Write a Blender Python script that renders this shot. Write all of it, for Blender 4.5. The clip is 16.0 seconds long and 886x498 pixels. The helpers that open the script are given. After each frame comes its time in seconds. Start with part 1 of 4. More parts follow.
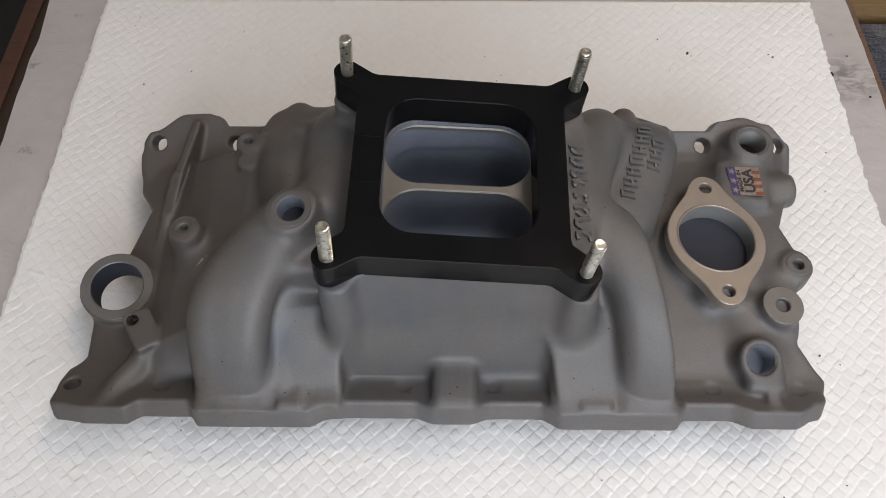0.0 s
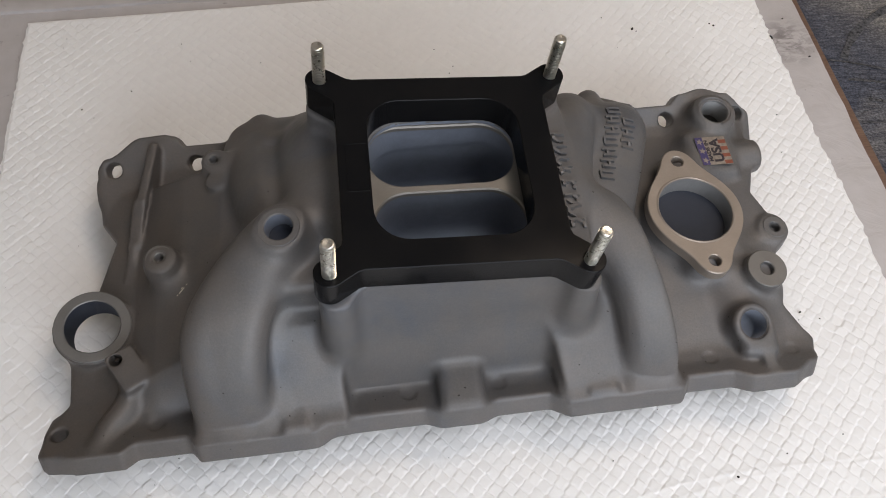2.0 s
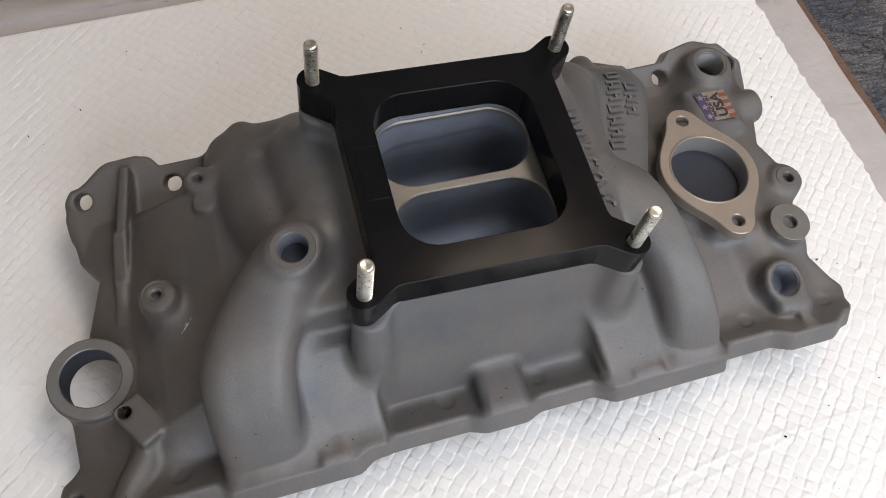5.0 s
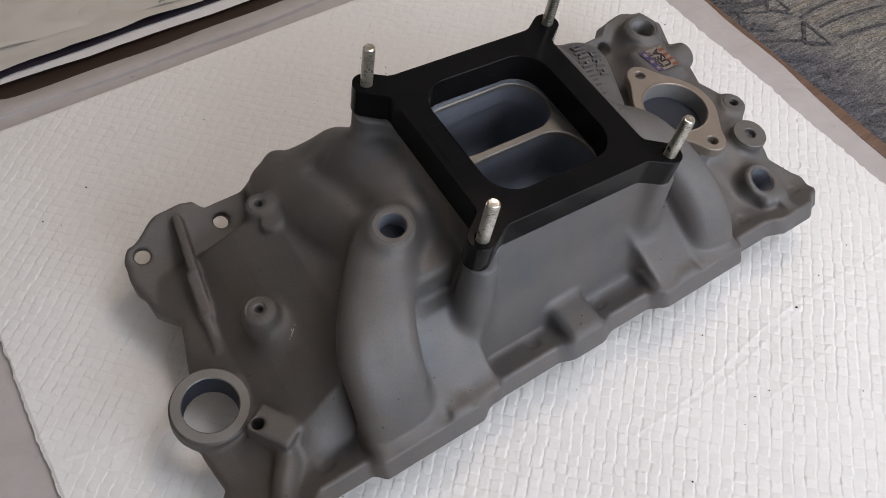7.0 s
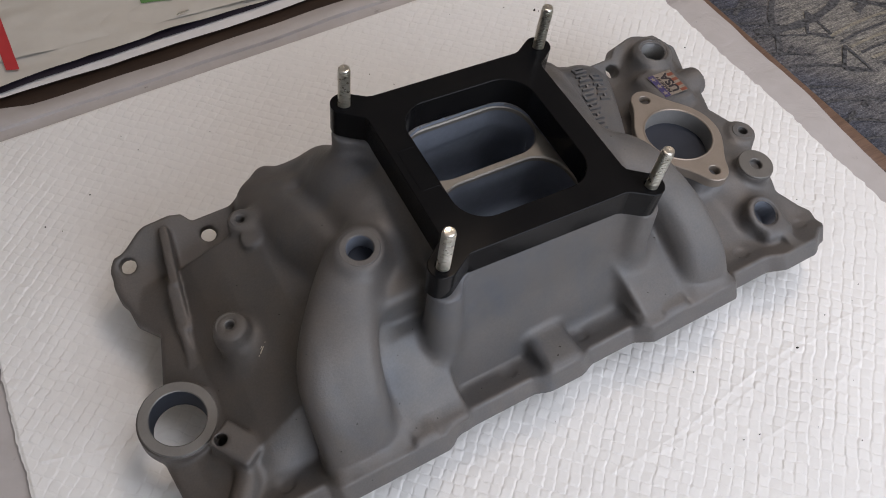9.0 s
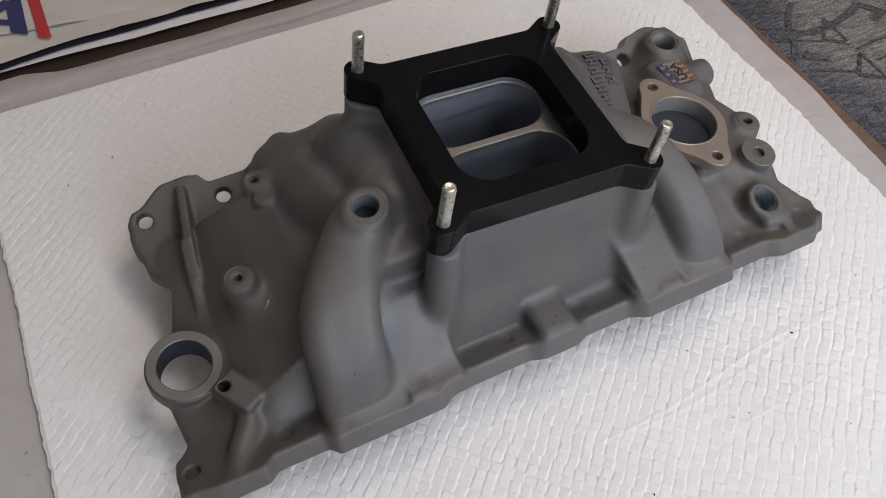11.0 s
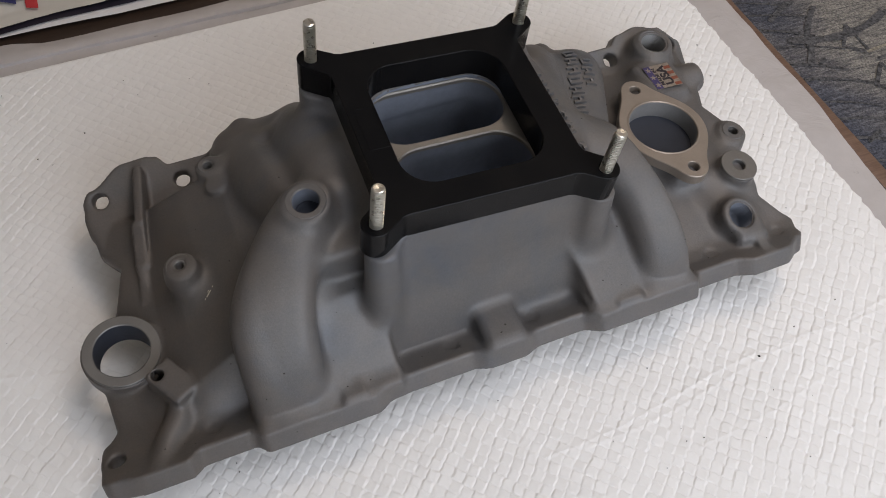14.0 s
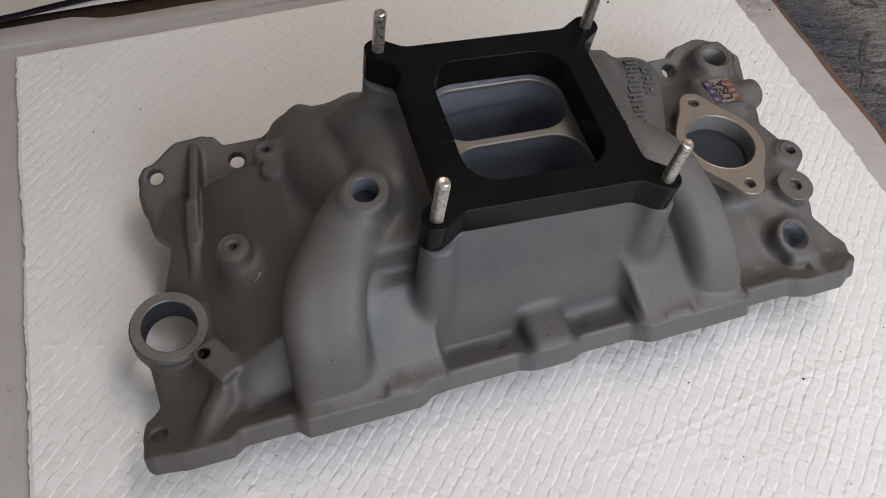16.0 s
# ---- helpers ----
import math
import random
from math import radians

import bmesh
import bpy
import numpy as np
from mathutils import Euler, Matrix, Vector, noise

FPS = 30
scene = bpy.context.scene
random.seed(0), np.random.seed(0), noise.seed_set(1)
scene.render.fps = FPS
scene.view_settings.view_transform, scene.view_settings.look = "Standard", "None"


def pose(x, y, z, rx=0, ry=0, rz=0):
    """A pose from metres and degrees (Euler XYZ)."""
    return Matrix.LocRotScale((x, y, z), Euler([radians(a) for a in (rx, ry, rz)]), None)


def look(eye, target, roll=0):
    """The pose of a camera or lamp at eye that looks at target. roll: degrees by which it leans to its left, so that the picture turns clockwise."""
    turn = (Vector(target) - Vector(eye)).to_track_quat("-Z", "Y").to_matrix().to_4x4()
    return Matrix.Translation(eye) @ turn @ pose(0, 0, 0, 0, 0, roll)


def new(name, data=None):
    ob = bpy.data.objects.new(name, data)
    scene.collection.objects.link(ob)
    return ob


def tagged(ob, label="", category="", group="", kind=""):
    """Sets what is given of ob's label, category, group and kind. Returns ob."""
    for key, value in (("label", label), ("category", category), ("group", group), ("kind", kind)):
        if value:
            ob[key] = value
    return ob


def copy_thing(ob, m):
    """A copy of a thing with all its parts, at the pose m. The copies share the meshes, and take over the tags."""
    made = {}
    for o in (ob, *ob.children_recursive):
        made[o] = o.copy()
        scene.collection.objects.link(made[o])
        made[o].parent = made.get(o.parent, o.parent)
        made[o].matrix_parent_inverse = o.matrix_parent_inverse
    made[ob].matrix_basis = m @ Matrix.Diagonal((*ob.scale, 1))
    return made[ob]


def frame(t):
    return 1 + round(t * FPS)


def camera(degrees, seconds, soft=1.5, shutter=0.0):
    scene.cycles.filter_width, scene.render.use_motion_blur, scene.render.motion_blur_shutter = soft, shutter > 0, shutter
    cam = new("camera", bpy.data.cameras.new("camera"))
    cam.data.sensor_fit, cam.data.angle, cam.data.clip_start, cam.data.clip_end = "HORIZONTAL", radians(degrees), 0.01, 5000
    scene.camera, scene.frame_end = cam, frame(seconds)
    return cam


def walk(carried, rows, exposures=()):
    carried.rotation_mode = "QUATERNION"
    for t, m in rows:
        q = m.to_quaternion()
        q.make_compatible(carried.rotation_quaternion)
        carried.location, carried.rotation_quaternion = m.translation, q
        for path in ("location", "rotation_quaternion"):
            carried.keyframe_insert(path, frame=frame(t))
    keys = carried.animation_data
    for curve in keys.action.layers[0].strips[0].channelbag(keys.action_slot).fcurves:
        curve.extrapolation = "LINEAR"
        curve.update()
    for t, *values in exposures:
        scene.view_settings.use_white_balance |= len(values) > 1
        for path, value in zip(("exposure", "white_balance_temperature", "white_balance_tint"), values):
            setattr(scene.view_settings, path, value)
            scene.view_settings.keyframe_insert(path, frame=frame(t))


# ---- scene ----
cam = camera(57.8, 16.0, 0.95)
PATH = [
    (0, (-0.005, -0.288, 0.534), (-0.024, 0.767, -1.166), -0.5),
    (0.5, (-0.01, -0.293, 0.534), (-0.008, 0.77, -1.161), -0.2),
    (1, (-0.036, -0.294, 0.533), (0.041, 0.772, -1.158), 1.7),
    (1.5, (-0.06, -0.289, 0.531), (0.103, 0.76, -1.165), 3.0),
    (2, (-0.048, -0.274, 0.531), (0.124, 0.743, -1.182), 2.3),
    (2.5, (-0.024, -0.257, 0.521), (0.065, 0.768, -1.194), 5.0),
    (3, (-0.042, -0.252, 0.515), (0.149, 0.724, -1.221), 7.3),
    (3.2, (-0.074, -0.253, 0.519), (0.178, 0.712, -1.215), 5.2),
    (5.3, (-0.1, -0.229, 0.511), (0.24, 0.671, -1.243), 2.6),
    (5.5, (-0.113, -0.23, 0.511), (0.277, 0.67, -1.232), 2.9),
    (6, (-0.193, -0.235, 0.512), (0.331, 0.614, -1.222), 4.3),
    (6.5, (-0.239, -0.245, 0.52), (0.413, 0.62, -1.161), 4.9),
    (7, (-0.246, -0.253, 0.524), (0.445, 0.64, -1.127), 5.3),
    (7.5, (-0.227, -0.257, 0.525), (0.432, 0.675, -1.117), 3.8),
    (8, (-0.205, -0.258, 0.526), (0.412, 0.7, -1.117), 2.8),
    (8.5, (-0.193, -0.262, 0.526), (0.399, 0.717, -1.115), 1.7),
    (9, (-0.193, -0.271, 0.525), (0.379, 0.716, -1.117), 1.4),
    (9.5, (-0.201, -0.281, 0.529), (0.377, 0.736, -1.094), 2.7),
    (10, (-0.204, -0.299, 0.531), (0.372, 0.74, -1.077), 2.8),
    (10.2, (-0.204, -0.304, 0.527), (0.366, 0.724, -1.091), 3.0),
    (12.5, (-0.179, -0.307, 0.521), (0.308, 0.731, -1.118), 0.2),
    (13, (-0.17, -0.306, 0.521), (0.299, 0.729, -1.125), 0.6),
    (13.5, (-0.155, -0.309, 0.52), (0.278, 0.72, -1.14), 0.3),
    (14, (-0.14, -0.312, 0.516), (0.307, 0.722, -1.137), 1.9),
    (14.5, (-0.134, -0.314, 0.517), (0.314, 0.735, -1.126), 2.6),
    (15, (-0.134, -0.317, 0.516), (0.309, 0.735, -1.126), 2.8),
    (15.5, (-0.148, -0.315, 0.513), (0.277, 0.735, -1.135), 3.8),
    (16, (-0.161, -0.307, 0.513), (0.244, 0.747, -1.138), 4.0),
]
walk(cam, [(t, look(eye, target, roll)) for t, eye, target, roll in PATH],
     [(0, 0.12, 6500, 10), (1.5, 0.1, 6500, 10), (2.0, 0.08, 6500, 10), (2.5, 0.32, 6500, 10), (3.2, 0.32, 6500, 10), (5.5, 0.28, 6490, 10), (6.0, 0.16, 6470, 10), (6.5, 0.03, 6450, 11),
      (9, -0.04, 6400, 12), (10.2, -0.06, 6400, 12), (12.5, -0.11, 6470, 11), (16, -0.11, 6520, 11)])


# ---- light ----
world = bpy.data.worlds.new("world")
scene.world = world
world.use_nodes = True
wn = world.node_tree
sky = wn.nodes.new("ShaderNodeTexSky")
sky.sky_type, sky.sun_disc = "NISHITA", False
sky.sun_elevation, sky.sun_rotation = radians(40), radians(200)
wn.nodes["Background"].inputs["Strength"].default_value = 0.12
wn.links.new(sky.outputs[0], wn.nodes["Background"].inputs["Color"])


def area_lamp(name, eye, target, sx, sy, watts, colour):
    data = bpy.data.lights.new(name, "AREA")
    data.shape, data.size, data.size_y, data.energy, data.color = "RECTANGLE", sx, sy, watts, colour
    ob = new(name, data)
    ob.matrix_world = look(eye, target)
    return ob


area_lamp("window_light", (0.36, -1.34, 0.76), (0.05, 0.1, 0.1), 1.6, 0.92, 19.3, (0.872, 0.925, 1.0))
# Cool overhead fill added just under a made-up gap in the ceiling.
area_lamp("overhead_fill_light", (0.5, -0.36, 1.39), (0.5, -0.36, 0.0), 0.44, 0.44, 5.6, (0.94, 0.95, 1.0))
# Warm overhead fill added for the far side; no such lamp is seen.
area_lamp("warm_fill_light", (0.45, 0.25, 1.38), (0.1, 0.2, 0.0), 0.4, 0.4, 5.8, (1.0, 0.8, 0.62))


# ---- materials ----
def material(name, colour, rough=0.6, metal=0.0):
    m = bpy.data.materials.new(name)
    m.use_nodes = True
    b = m.node_tree.nodes["Principled BSDF"]
    b.inputs["Base Color"].default_value = (*colour, 1)
    b.inputs["Roughness"].default_value = rough
    b.inputs["Metallic"].default_value = metal
    return m, m.node_tree, b


def mapped(nt, scale=(1, 1, 1), turn=(0, 0, 0)):
    tc = nt.nodes.new("ShaderNodeTexCoord")
    mp = nt.nodes.new("ShaderNodeMapping")
    mp.inputs["Scale"].default_value = scale
    mp.inputs["Rotation"].default_value = [radians(a) for a in turn]
    nt.links.new(tc.outputs["Object"], mp.inputs["Vector"])
    return mp.outputs["Vector"]


def noise_tex(nt, vec, scale, detail=4, rough=0.55, distort=0.0):
    n = nt.nodes.new("ShaderNodeTexNoise")
    n.inputs["Scale"].default_value = scale
    n.inputs["Detail"].default_value = detail
    n.inputs["Roughness"].default_value = rough
    n.inputs["Distortion"].default_value = distort
    nt.links.new(vec, n.inputs["Vector"])
    return n.outputs["Fac"]


def ramp(nt, fac, stops):
    r = nt.nodes.new("ShaderNodeValToRGB")
    while len(r.color_ramp.elements) < len(stops):
        r.color_ramp.elements.new(0.5)
    for e, (p, c) in zip(r.color_ramp.elements, stops):
        e.position, e.color = p, (*c, 1) if len(c) == 3 else c
    nt.links.new(fac, r.inputs["Fac"])
    return r.outputs["Color"]


def mix(nt, fac, a, b, mode="MIX"):
    m = nt.nodes.new("ShaderNodeMix")
    m.data_type, m.blend_type = "RGBA", mode
    for sock, v in ((m.inputs[0], fac), (m.inputs[6], a), (m.inputs[7], b)):
        if isinstance(v, (int, float)):
            sock.default_value = v
        elif isinstance(v, tuple):
            sock.default_value = (*v, 1)
        else:
            nt.links.new(v, sock)
    return m.outputs[2]


def bump(nt, bsdf, height, strength=0.3, distance=0.001):
    b = nt.nodes.new("ShaderNodeBump")
    b.inputs["Strength"].default_value, b.inputs["Distance"].default_value = strength, distance
    nt.links.new(height, b.inputs["Height"])
    nt.links.new(b.outputs["Normal"], bsdf.inputs["Normal"])


def cast_aluminium():
    m, nt, b = material("cast_aluminium", (0.13, 0.13, 0.13), 0.5, 0.25)
    b.inputs["Specular IOR Level"].default_value = 0.5
    v = mapped(nt)
    big = ramp(nt, noise_tex(nt, v, 9, 4, 0.6, 0.6), [(0.3, (0.103, 0.108, 0.119)), (0.46, (0.120, 0.114, 0.110)), (0.7, (0.116, 0.108, 0.104))])
    tc = nt.nodes.new("ShaderNodeSeparateXYZ")
    nt.links.new(v, tc.inputs[0])
    edge = nt.nodes.new("ShaderNodeMath")
    edge.operation = "MULTIPLY_ADD"
    nt.links.new(noise_tex(nt, v, 18, 4), edge.inputs[0])
    edge.inputs[1].default_value = 0.09
    nt.links.new(tc.outputs[0], edge.inputs[2])
    stain = ramp(nt, edge.outputs[0], [(0.0, (0.82, 0.772, 0.725)), (1.0, (1, 1, 1))])
    rng_node = nt.nodes.new("ShaderNodeMapRange")
    rng_node.inputs[1].default_value, rng_node.inputs[2].default_value = -0.15, -0.06
    nt.links.new(edge.outputs[0], rng_node.inputs[0])
    nt.links.new(rng_node.outputs[0], stain.node.inputs["Fac"])
    big = mix(nt, 1.0, big, stain, "MULTIPLY")
    fine = ramp(nt, noise_tex(nt, v, 700, 3, 0.75), [(0.3, (0.89, 0.89, 0.89)), (0.72, (1.08, 1.08, 1.08))])
    mid = ramp(nt, noise_tex(nt, v, 42, 5, 0.65), [(0.32, (0.90, 0.93, 0.97)), (0.5, (1, 1, 1)), (0.68, (1.09, 1.05, 1.02))])
    vor = nt.nodes.new("ShaderNodeTexVoronoi")
    vor.inputs["Scale"].default_value = 48
    nt.links.new(v, vor.inputs["Vector"])
    spots = ramp(nt, vor.outputs["Distance"], [(0.014, (0.25, 0.2, 0.17)), (0.026, (1, 1, 1))])
    col = mix(nt, 1.0, mix(nt, 1.0, mix(nt, 1.0, big, fine, "MULTIPLY"), mid, "MULTIPLY"), spots, "MULTIPLY")
    nt.links.new(col, b.inputs["Base Color"])
    nt.links.new(ramp(nt, noise_tex(nt, v, 30, 4), [(0.3, (0.45, 0.45, 0.45)), (0.7, (0.6, 0.6, 0.6))]), b.inputs["Roughness"])
    bump(nt, b, noise_tex(nt, v, 650, 4, 0.7), 0.4, 0.0005)
    return m


def machined_aluminium(name="machined_aluminium", c=(0.3, 0.255, 0.215), rough=0.42):
    m, nt, b = material(name, c, rough, 0.5)
    v = mapped(nt)
    g = noise_tex(nt, mapped(nt, (1, 14, 1)), 240, 3, 0.6)
    lo, hi = tuple(x * 0.86 for x in c), tuple(x * 1.1 for x in c)
    col = mix(nt, 0.6, ramp(nt, g, [(0.3, lo), (0.7, hi)]), ramp(nt, noise_tex(nt, v, 40, 5), [(0.35, lo), (0.65, hi)]))
    nt.links.new(col, b.inputs["Base Color"])
    bump(nt, b, g, 0.15, 0.0003)
    return m


def black_plastic():
    m, nt, b = material("black_phenolic", (0.004, 0.004, 0.0045), 0.3)
    v = mapped(nt)
    nt.links.new(ramp(nt, noise_tex(nt, v, 60, 6, 0.65), [(0.3, (0.1, 0.1, 0.1)), (0.75, (0.22, 0.22, 0.22))]), b.inputs["Roughness"])
    nt.links.new(ramp(nt, noise_tex(nt, v, 25, 5), [(0.35, (0.0055, 0.0055, 0.006)), (0.7, (0.0085, 0.008, 0.008))]), b.inputs["Base Color"])
    b.inputs["Specular IOR Level"].default_value = 0.08
    bump(nt, b, noise_tex(nt, v, 700, 2), 0.06, 0.0003)
    return m


def zinc_steel():
    m, nt, b = material("zinc_plated_steel", (0.62, 0.6, 0.54), 0.28, 1.0)
    v = mapped(nt)
    nt.links.new(ramp(nt, noise_tex(nt, v, 150, 4), [(0.35, (0.58, 0.57, 0.52)), (0.65, (0.7, 0.69, 0.65))]), b.inputs["Base Color"])
    nt.links.new(ramp(nt, noise_tex(nt, v, 300, 3), [(0.3, (0.26, 0.26, 0.26)), (0.7, (0.32, 0.32, 0.32))]), b.inputs["Roughness"])
    return m


def paper(name, c, rough=0.9, grain=500):
    m, nt, b = material(name, c, rough)
    v = mapped(nt)
    lo = tuple(x * 0.93 for x in c)
    col = mix(nt, 0.5, ramp(nt, noise_tex(nt, v, 6, 4), [(0.35, lo), (0.65, c)]), ramp(nt, noise_tex(nt, v, 120, 4), [(0.3, lo), (0.7, c)]))
    nt.links.new(col, b.inputs["Base Color"])
    bump(nt, b, noise_tex(nt, v, grain, 3, 0.6), 0.15, 0.0005)
    return m


def quilted_paper():
    """White embossed paper: fine pressed lines along the quilting, over a soft fibre grain."""
    c = (0.8, 0.785, 0.765)
    m = paper("quilted_paper", c)
    nt = m.node_tree
    b = nt.nodes["Principled BSDF"]
    uv = nt.nodes.new("ShaderNodeUVMap")
    uv.uv_map = "quilting"
    sep = nt.nodes.new("ShaderNodeSeparateXYZ")
    nt.links.new(uv.outputs[0], sep.inputs[0])
    v = mapped(nt)
    height = None
    for k in (0, 1):
        fold = nt.nodes.new("ShaderNodeMath")
        fold.operation = "PINGPONG"
        fold.inputs[1].default_value = 0.5
        nt.links.new(sep.outputs[k], fold.inputs[0])
        span = nt.nodes.new("ShaderNodeMapRange")
        span.interpolation_type = "SMOOTHSTEP"
        span.inputs[2].default_value = 0.12
        nt.links.new(fold.outputs[0], span.inputs[0])
        wear = nt.nodes.new("ShaderNodeMapRange")
        wear.inputs[1].default_value, wear.inputs[2].default_value = 0.4, 0.6
        wear.inputs[3].default_value = 0.0
        wear.inputs[4].default_value = 0.75
        nt.links.new(noise_tex(nt, v, 34 + 11 * k, 3), wear.inputs[0])
        up = nt.nodes.new("ShaderNodeMath")
        up.operation = "MAXIMUM"
        nt.links.new(span.outputs[0], up.inputs[0])
        nt.links.new(wear.outputs[0], up.inputs[1])
        if height is None:
            height = up.outputs[0]
        else:
            low = nt.nodes.new("ShaderNodeMath")
            low.operation = "MINIMUM"
            nt.links.new(height, low.inputs[0])
            nt.links.new(up.outputs[0], low.inputs[1])
            height = low.outputs[0]
    grain = nt.nodes.new("ShaderNodeMath")
    grain.operation = "MULTIPLY_ADD"
    nt.links.new(noise_tex(nt, v, 420, 4, 0.65), grain.inputs[0])
    grain.inputs[1].default_value = 0.35
    nt.links.new(height, grain.inputs[2])
    bump(nt, b, grain.outputs[0], 0.34, 0.0005)
    return m


def film_material():
    m, nt, b = material("grey_film", (0.45, 0.42, 0.41), 0.42)
    v = mapped(nt)
    col = mix(nt, 0.5, ramp(nt, noise_tex(nt, v, 10, 5), [(0.3, (0.39, 0.355, 0.34)), (0.7, (0.5, 0.465, 0.455))]),
              ramp(nt, noise_tex(nt, v, 60, 4), [(0.3, (0.41, 0.38, 0.365)), (0.7, (0.48, 0.45, 0.44))]))
    dirt = ramp(nt, noise_tex(nt, v, 40, 6, 0.75), [(0.27, (0.35, 0.33, 0.32)), (0.38, (1, 1, 1))])
    # a smear of dirt near the far end of the border
    away = nt.nodes.new("ShaderNodeVectorMath")
    away.operation = "DISTANCE"
    away.inputs[1].default_value = (0.353, 0.228, 0.0)
    nt.links.new(v, away.inputs[0])
    fade = nt.nodes.new("ShaderNodeMapRange")
    fade.inputs[1].default_value, fade.inputs[2].default_value = 0.008, 0.036
    fade.inputs[3].default_value, fade.inputs[4].default_value = 0.75, 0.0
    nt.links.new(away.outputs["Value"], fade.inputs[0])
    smear = ramp(nt, noise_tex(nt, mapped(nt, (1, 2.2, 1), (0, 0, -40)), 55, 5, 0.65, 0.8), [(0.42, (0.3, 0.28, 0.28)), (0.58, (1, 1, 1))])
    dirt = mix(nt, fade.outputs[0], dirt, smear)
    nt.links.new(mix(nt, 1.0, col, dirt, "MULTIPLY"), b.inputs["Base Color"])
    bump(nt, b, noise_tex(nt, v, 26, 4, 0.55, 1.6), 0.4, 0.003)
    return m


def wood(name, dark, light):
    m, nt, b = material(name, light, 0.5)
    v = mapped(nt, (2, 30, 30))
    col = mix(nt, 0.5, ramp(nt, noise_tex(nt, v, 6, 6, 0.6, 1.0), [(0.3, dark), (0.7, light)]), ramp(nt, noise_tex(nt, v, 40, 3), [(0.3, dark), (0.7, light)]))
    nt.links.new(col, b.inputs["Base Color"])
    bump(nt, b, noise_tex(nt, v, 40, 3), 0.1, 0.0005)
    return m


def plain(name, c, rough=0.6, scale=30, spread=0.12):
    m, nt, b = material(name, c, rough)
    v = mapped(nt)
    lo, hi = tuple(x * (1 - spread) for x in c), tuple(x * (1 + spread) for x in c)
    nt.links.new(ramp(nt, noise_tex(nt, v, scale, 5), [(0.3, lo), (0.7, hi)]), b.inputs["Base Color"])
    bump(nt, b, noise_tex(nt, v, scale * 10, 3), 0.1, 0.0005)
    return m


def sofa_fabric():
    m, nt, b = material("woven_fabric", (0.2, 0.19, 0.18), 0.95)
    v = mapped(nt)
    s = mapped(nt, (1.0, 7.0, 1.0), (0, 0, 35))
    big = noise_tex(nt, v, 5.0, 3, 0.5, 0.9)
    sep = nt.nodes.new("ShaderNodeSeparateXYZ")
    nt.links.new(v, sep.inputs[0])
    side = nt.nodes.new("ShaderNodeMath")
    side.operation = "MULTIPLY_ADD"
    side.inputs[1].default_value = 0.5
    nt.links.new(big, side.inputs[0])
    nt.links.new(sep.outputs[0], side.inputs[2])
    span = nt.nodes.new("ShaderNodeMapRange")
    span.inputs[1].default_value, span.inputs[2].default_value = 0.74, 0.95
    nt.links.new(side.outputs[0], span.inputs[0])
    base = ramp(nt, span.outputs[0], [(0.0, (0.07, 0.078, 0.105)), (0.4, (0.14, 0.138, 0.145)), (0.75, (0.225, 0.218, 0.203))])
    col = mix(nt, 1.0, base, ramp(nt, noise_tex(nt, s, 45, 5, 0.8), [(0.36, (0.4, 0.4, 0.45)), (0.64, (1.45, 1.4, 1.32))]), "MULTIPLY")
    weave = ramp(nt, noise_tex(nt, v, 420, 2), [(0.32, (0.5, 0.5, 0.5)), (0.68, (1.4, 1.4, 1.4))])
    nt.links.new(mix(nt, 1.0, col, weave, "MULTIPLY"), b.inputs["Base Color"])
    bump(nt, b, noise_tex(nt, v, 420, 2), 0.7, 0.002)
    return m


CAST = cast_aluminium()
MACH = machined_aluminium()
# Bluish, lighter than the casting: daylight inside the openings put into the colour.
BORE_LIT = machined_aluminium("blue_lit_bore_aluminium", (0.21, 0.23, 0.275), 0.72)
# Near black: the shade deep in the bores is put into the colour.
INNER_SHADE = machined_aluminium("shaded_inner_cast", (0.04, 0.045, 0.06), 0.7)
SEATWALL = machined_aluminium("bored_aluminium", (0.27, 0.265, 0.26), 0.6)
RINGM = machined_aluminium("dull_machined_aluminium", (0.155, 0.147, 0.137), 0.5)
LEDGE = machined_aluminium("ledge_aluminium", (0.2, 0.185, 0.165), 0.45)
CHIP = machined_aluminium("bare_scratch", (0.5, 0.45, 0.36), 0.45)
BLACK = black_plastic()
ZINC = zinc_steel()
PAD = quilted_paper()
FILM = film_material()
TABLE = wood("brown_table_wood", (0.02, 0.012, 0.009), (0.05, 0.03, 0.02))
EDGE = wood("lighter_brown_edge", (0.09, 0.05, 0.032), (0.19, 0.115, 0.08))
BAG = paper("white_bag_plastic", (0.56, 0.53, 0.48), 0.42, 40)
STRIP = paper("pale_bag_plastic", (0.72, 0.7, 0.7), 0.35, 40)
BLUE = plain("blue_print", (0.03, 0.03, 0.12), 0.5)
GREEN = plain("green_print", (0.1, 0.25, 0.07), 0.5)
RED = plain("red_print", (0.45, 0.03, 0.035), 0.5)
DARK = plain("black_fabric", (0.012, 0.012, 0.014), 0.8)
FABRIC = sofa_fabric()
WALLM = plain("warm_wall_panel", (0.62, 0.56, 0.49), 0.7, 4)
CEILM = plain("ceiling_white", (0.75, 0.73, 0.7), 0.8, 4)
FLOORM = plain("dark_carpet", (0.022, 0.021, 0.022), 0.95, 60)
INK = plain("sticker_black", (0.02, 0.015, 0.02), 0.5)
STWHITE = plain("sticker_white", (0.2, 0.165, 0.132), 0.5, 300, 0.25)
STBLUE = plain("sticker_blue", (0.04, 0.03, 0.1), 0.5)
HEM = plain("dark_hem_print", (0.02, 0.016, 0.026), 0.45)
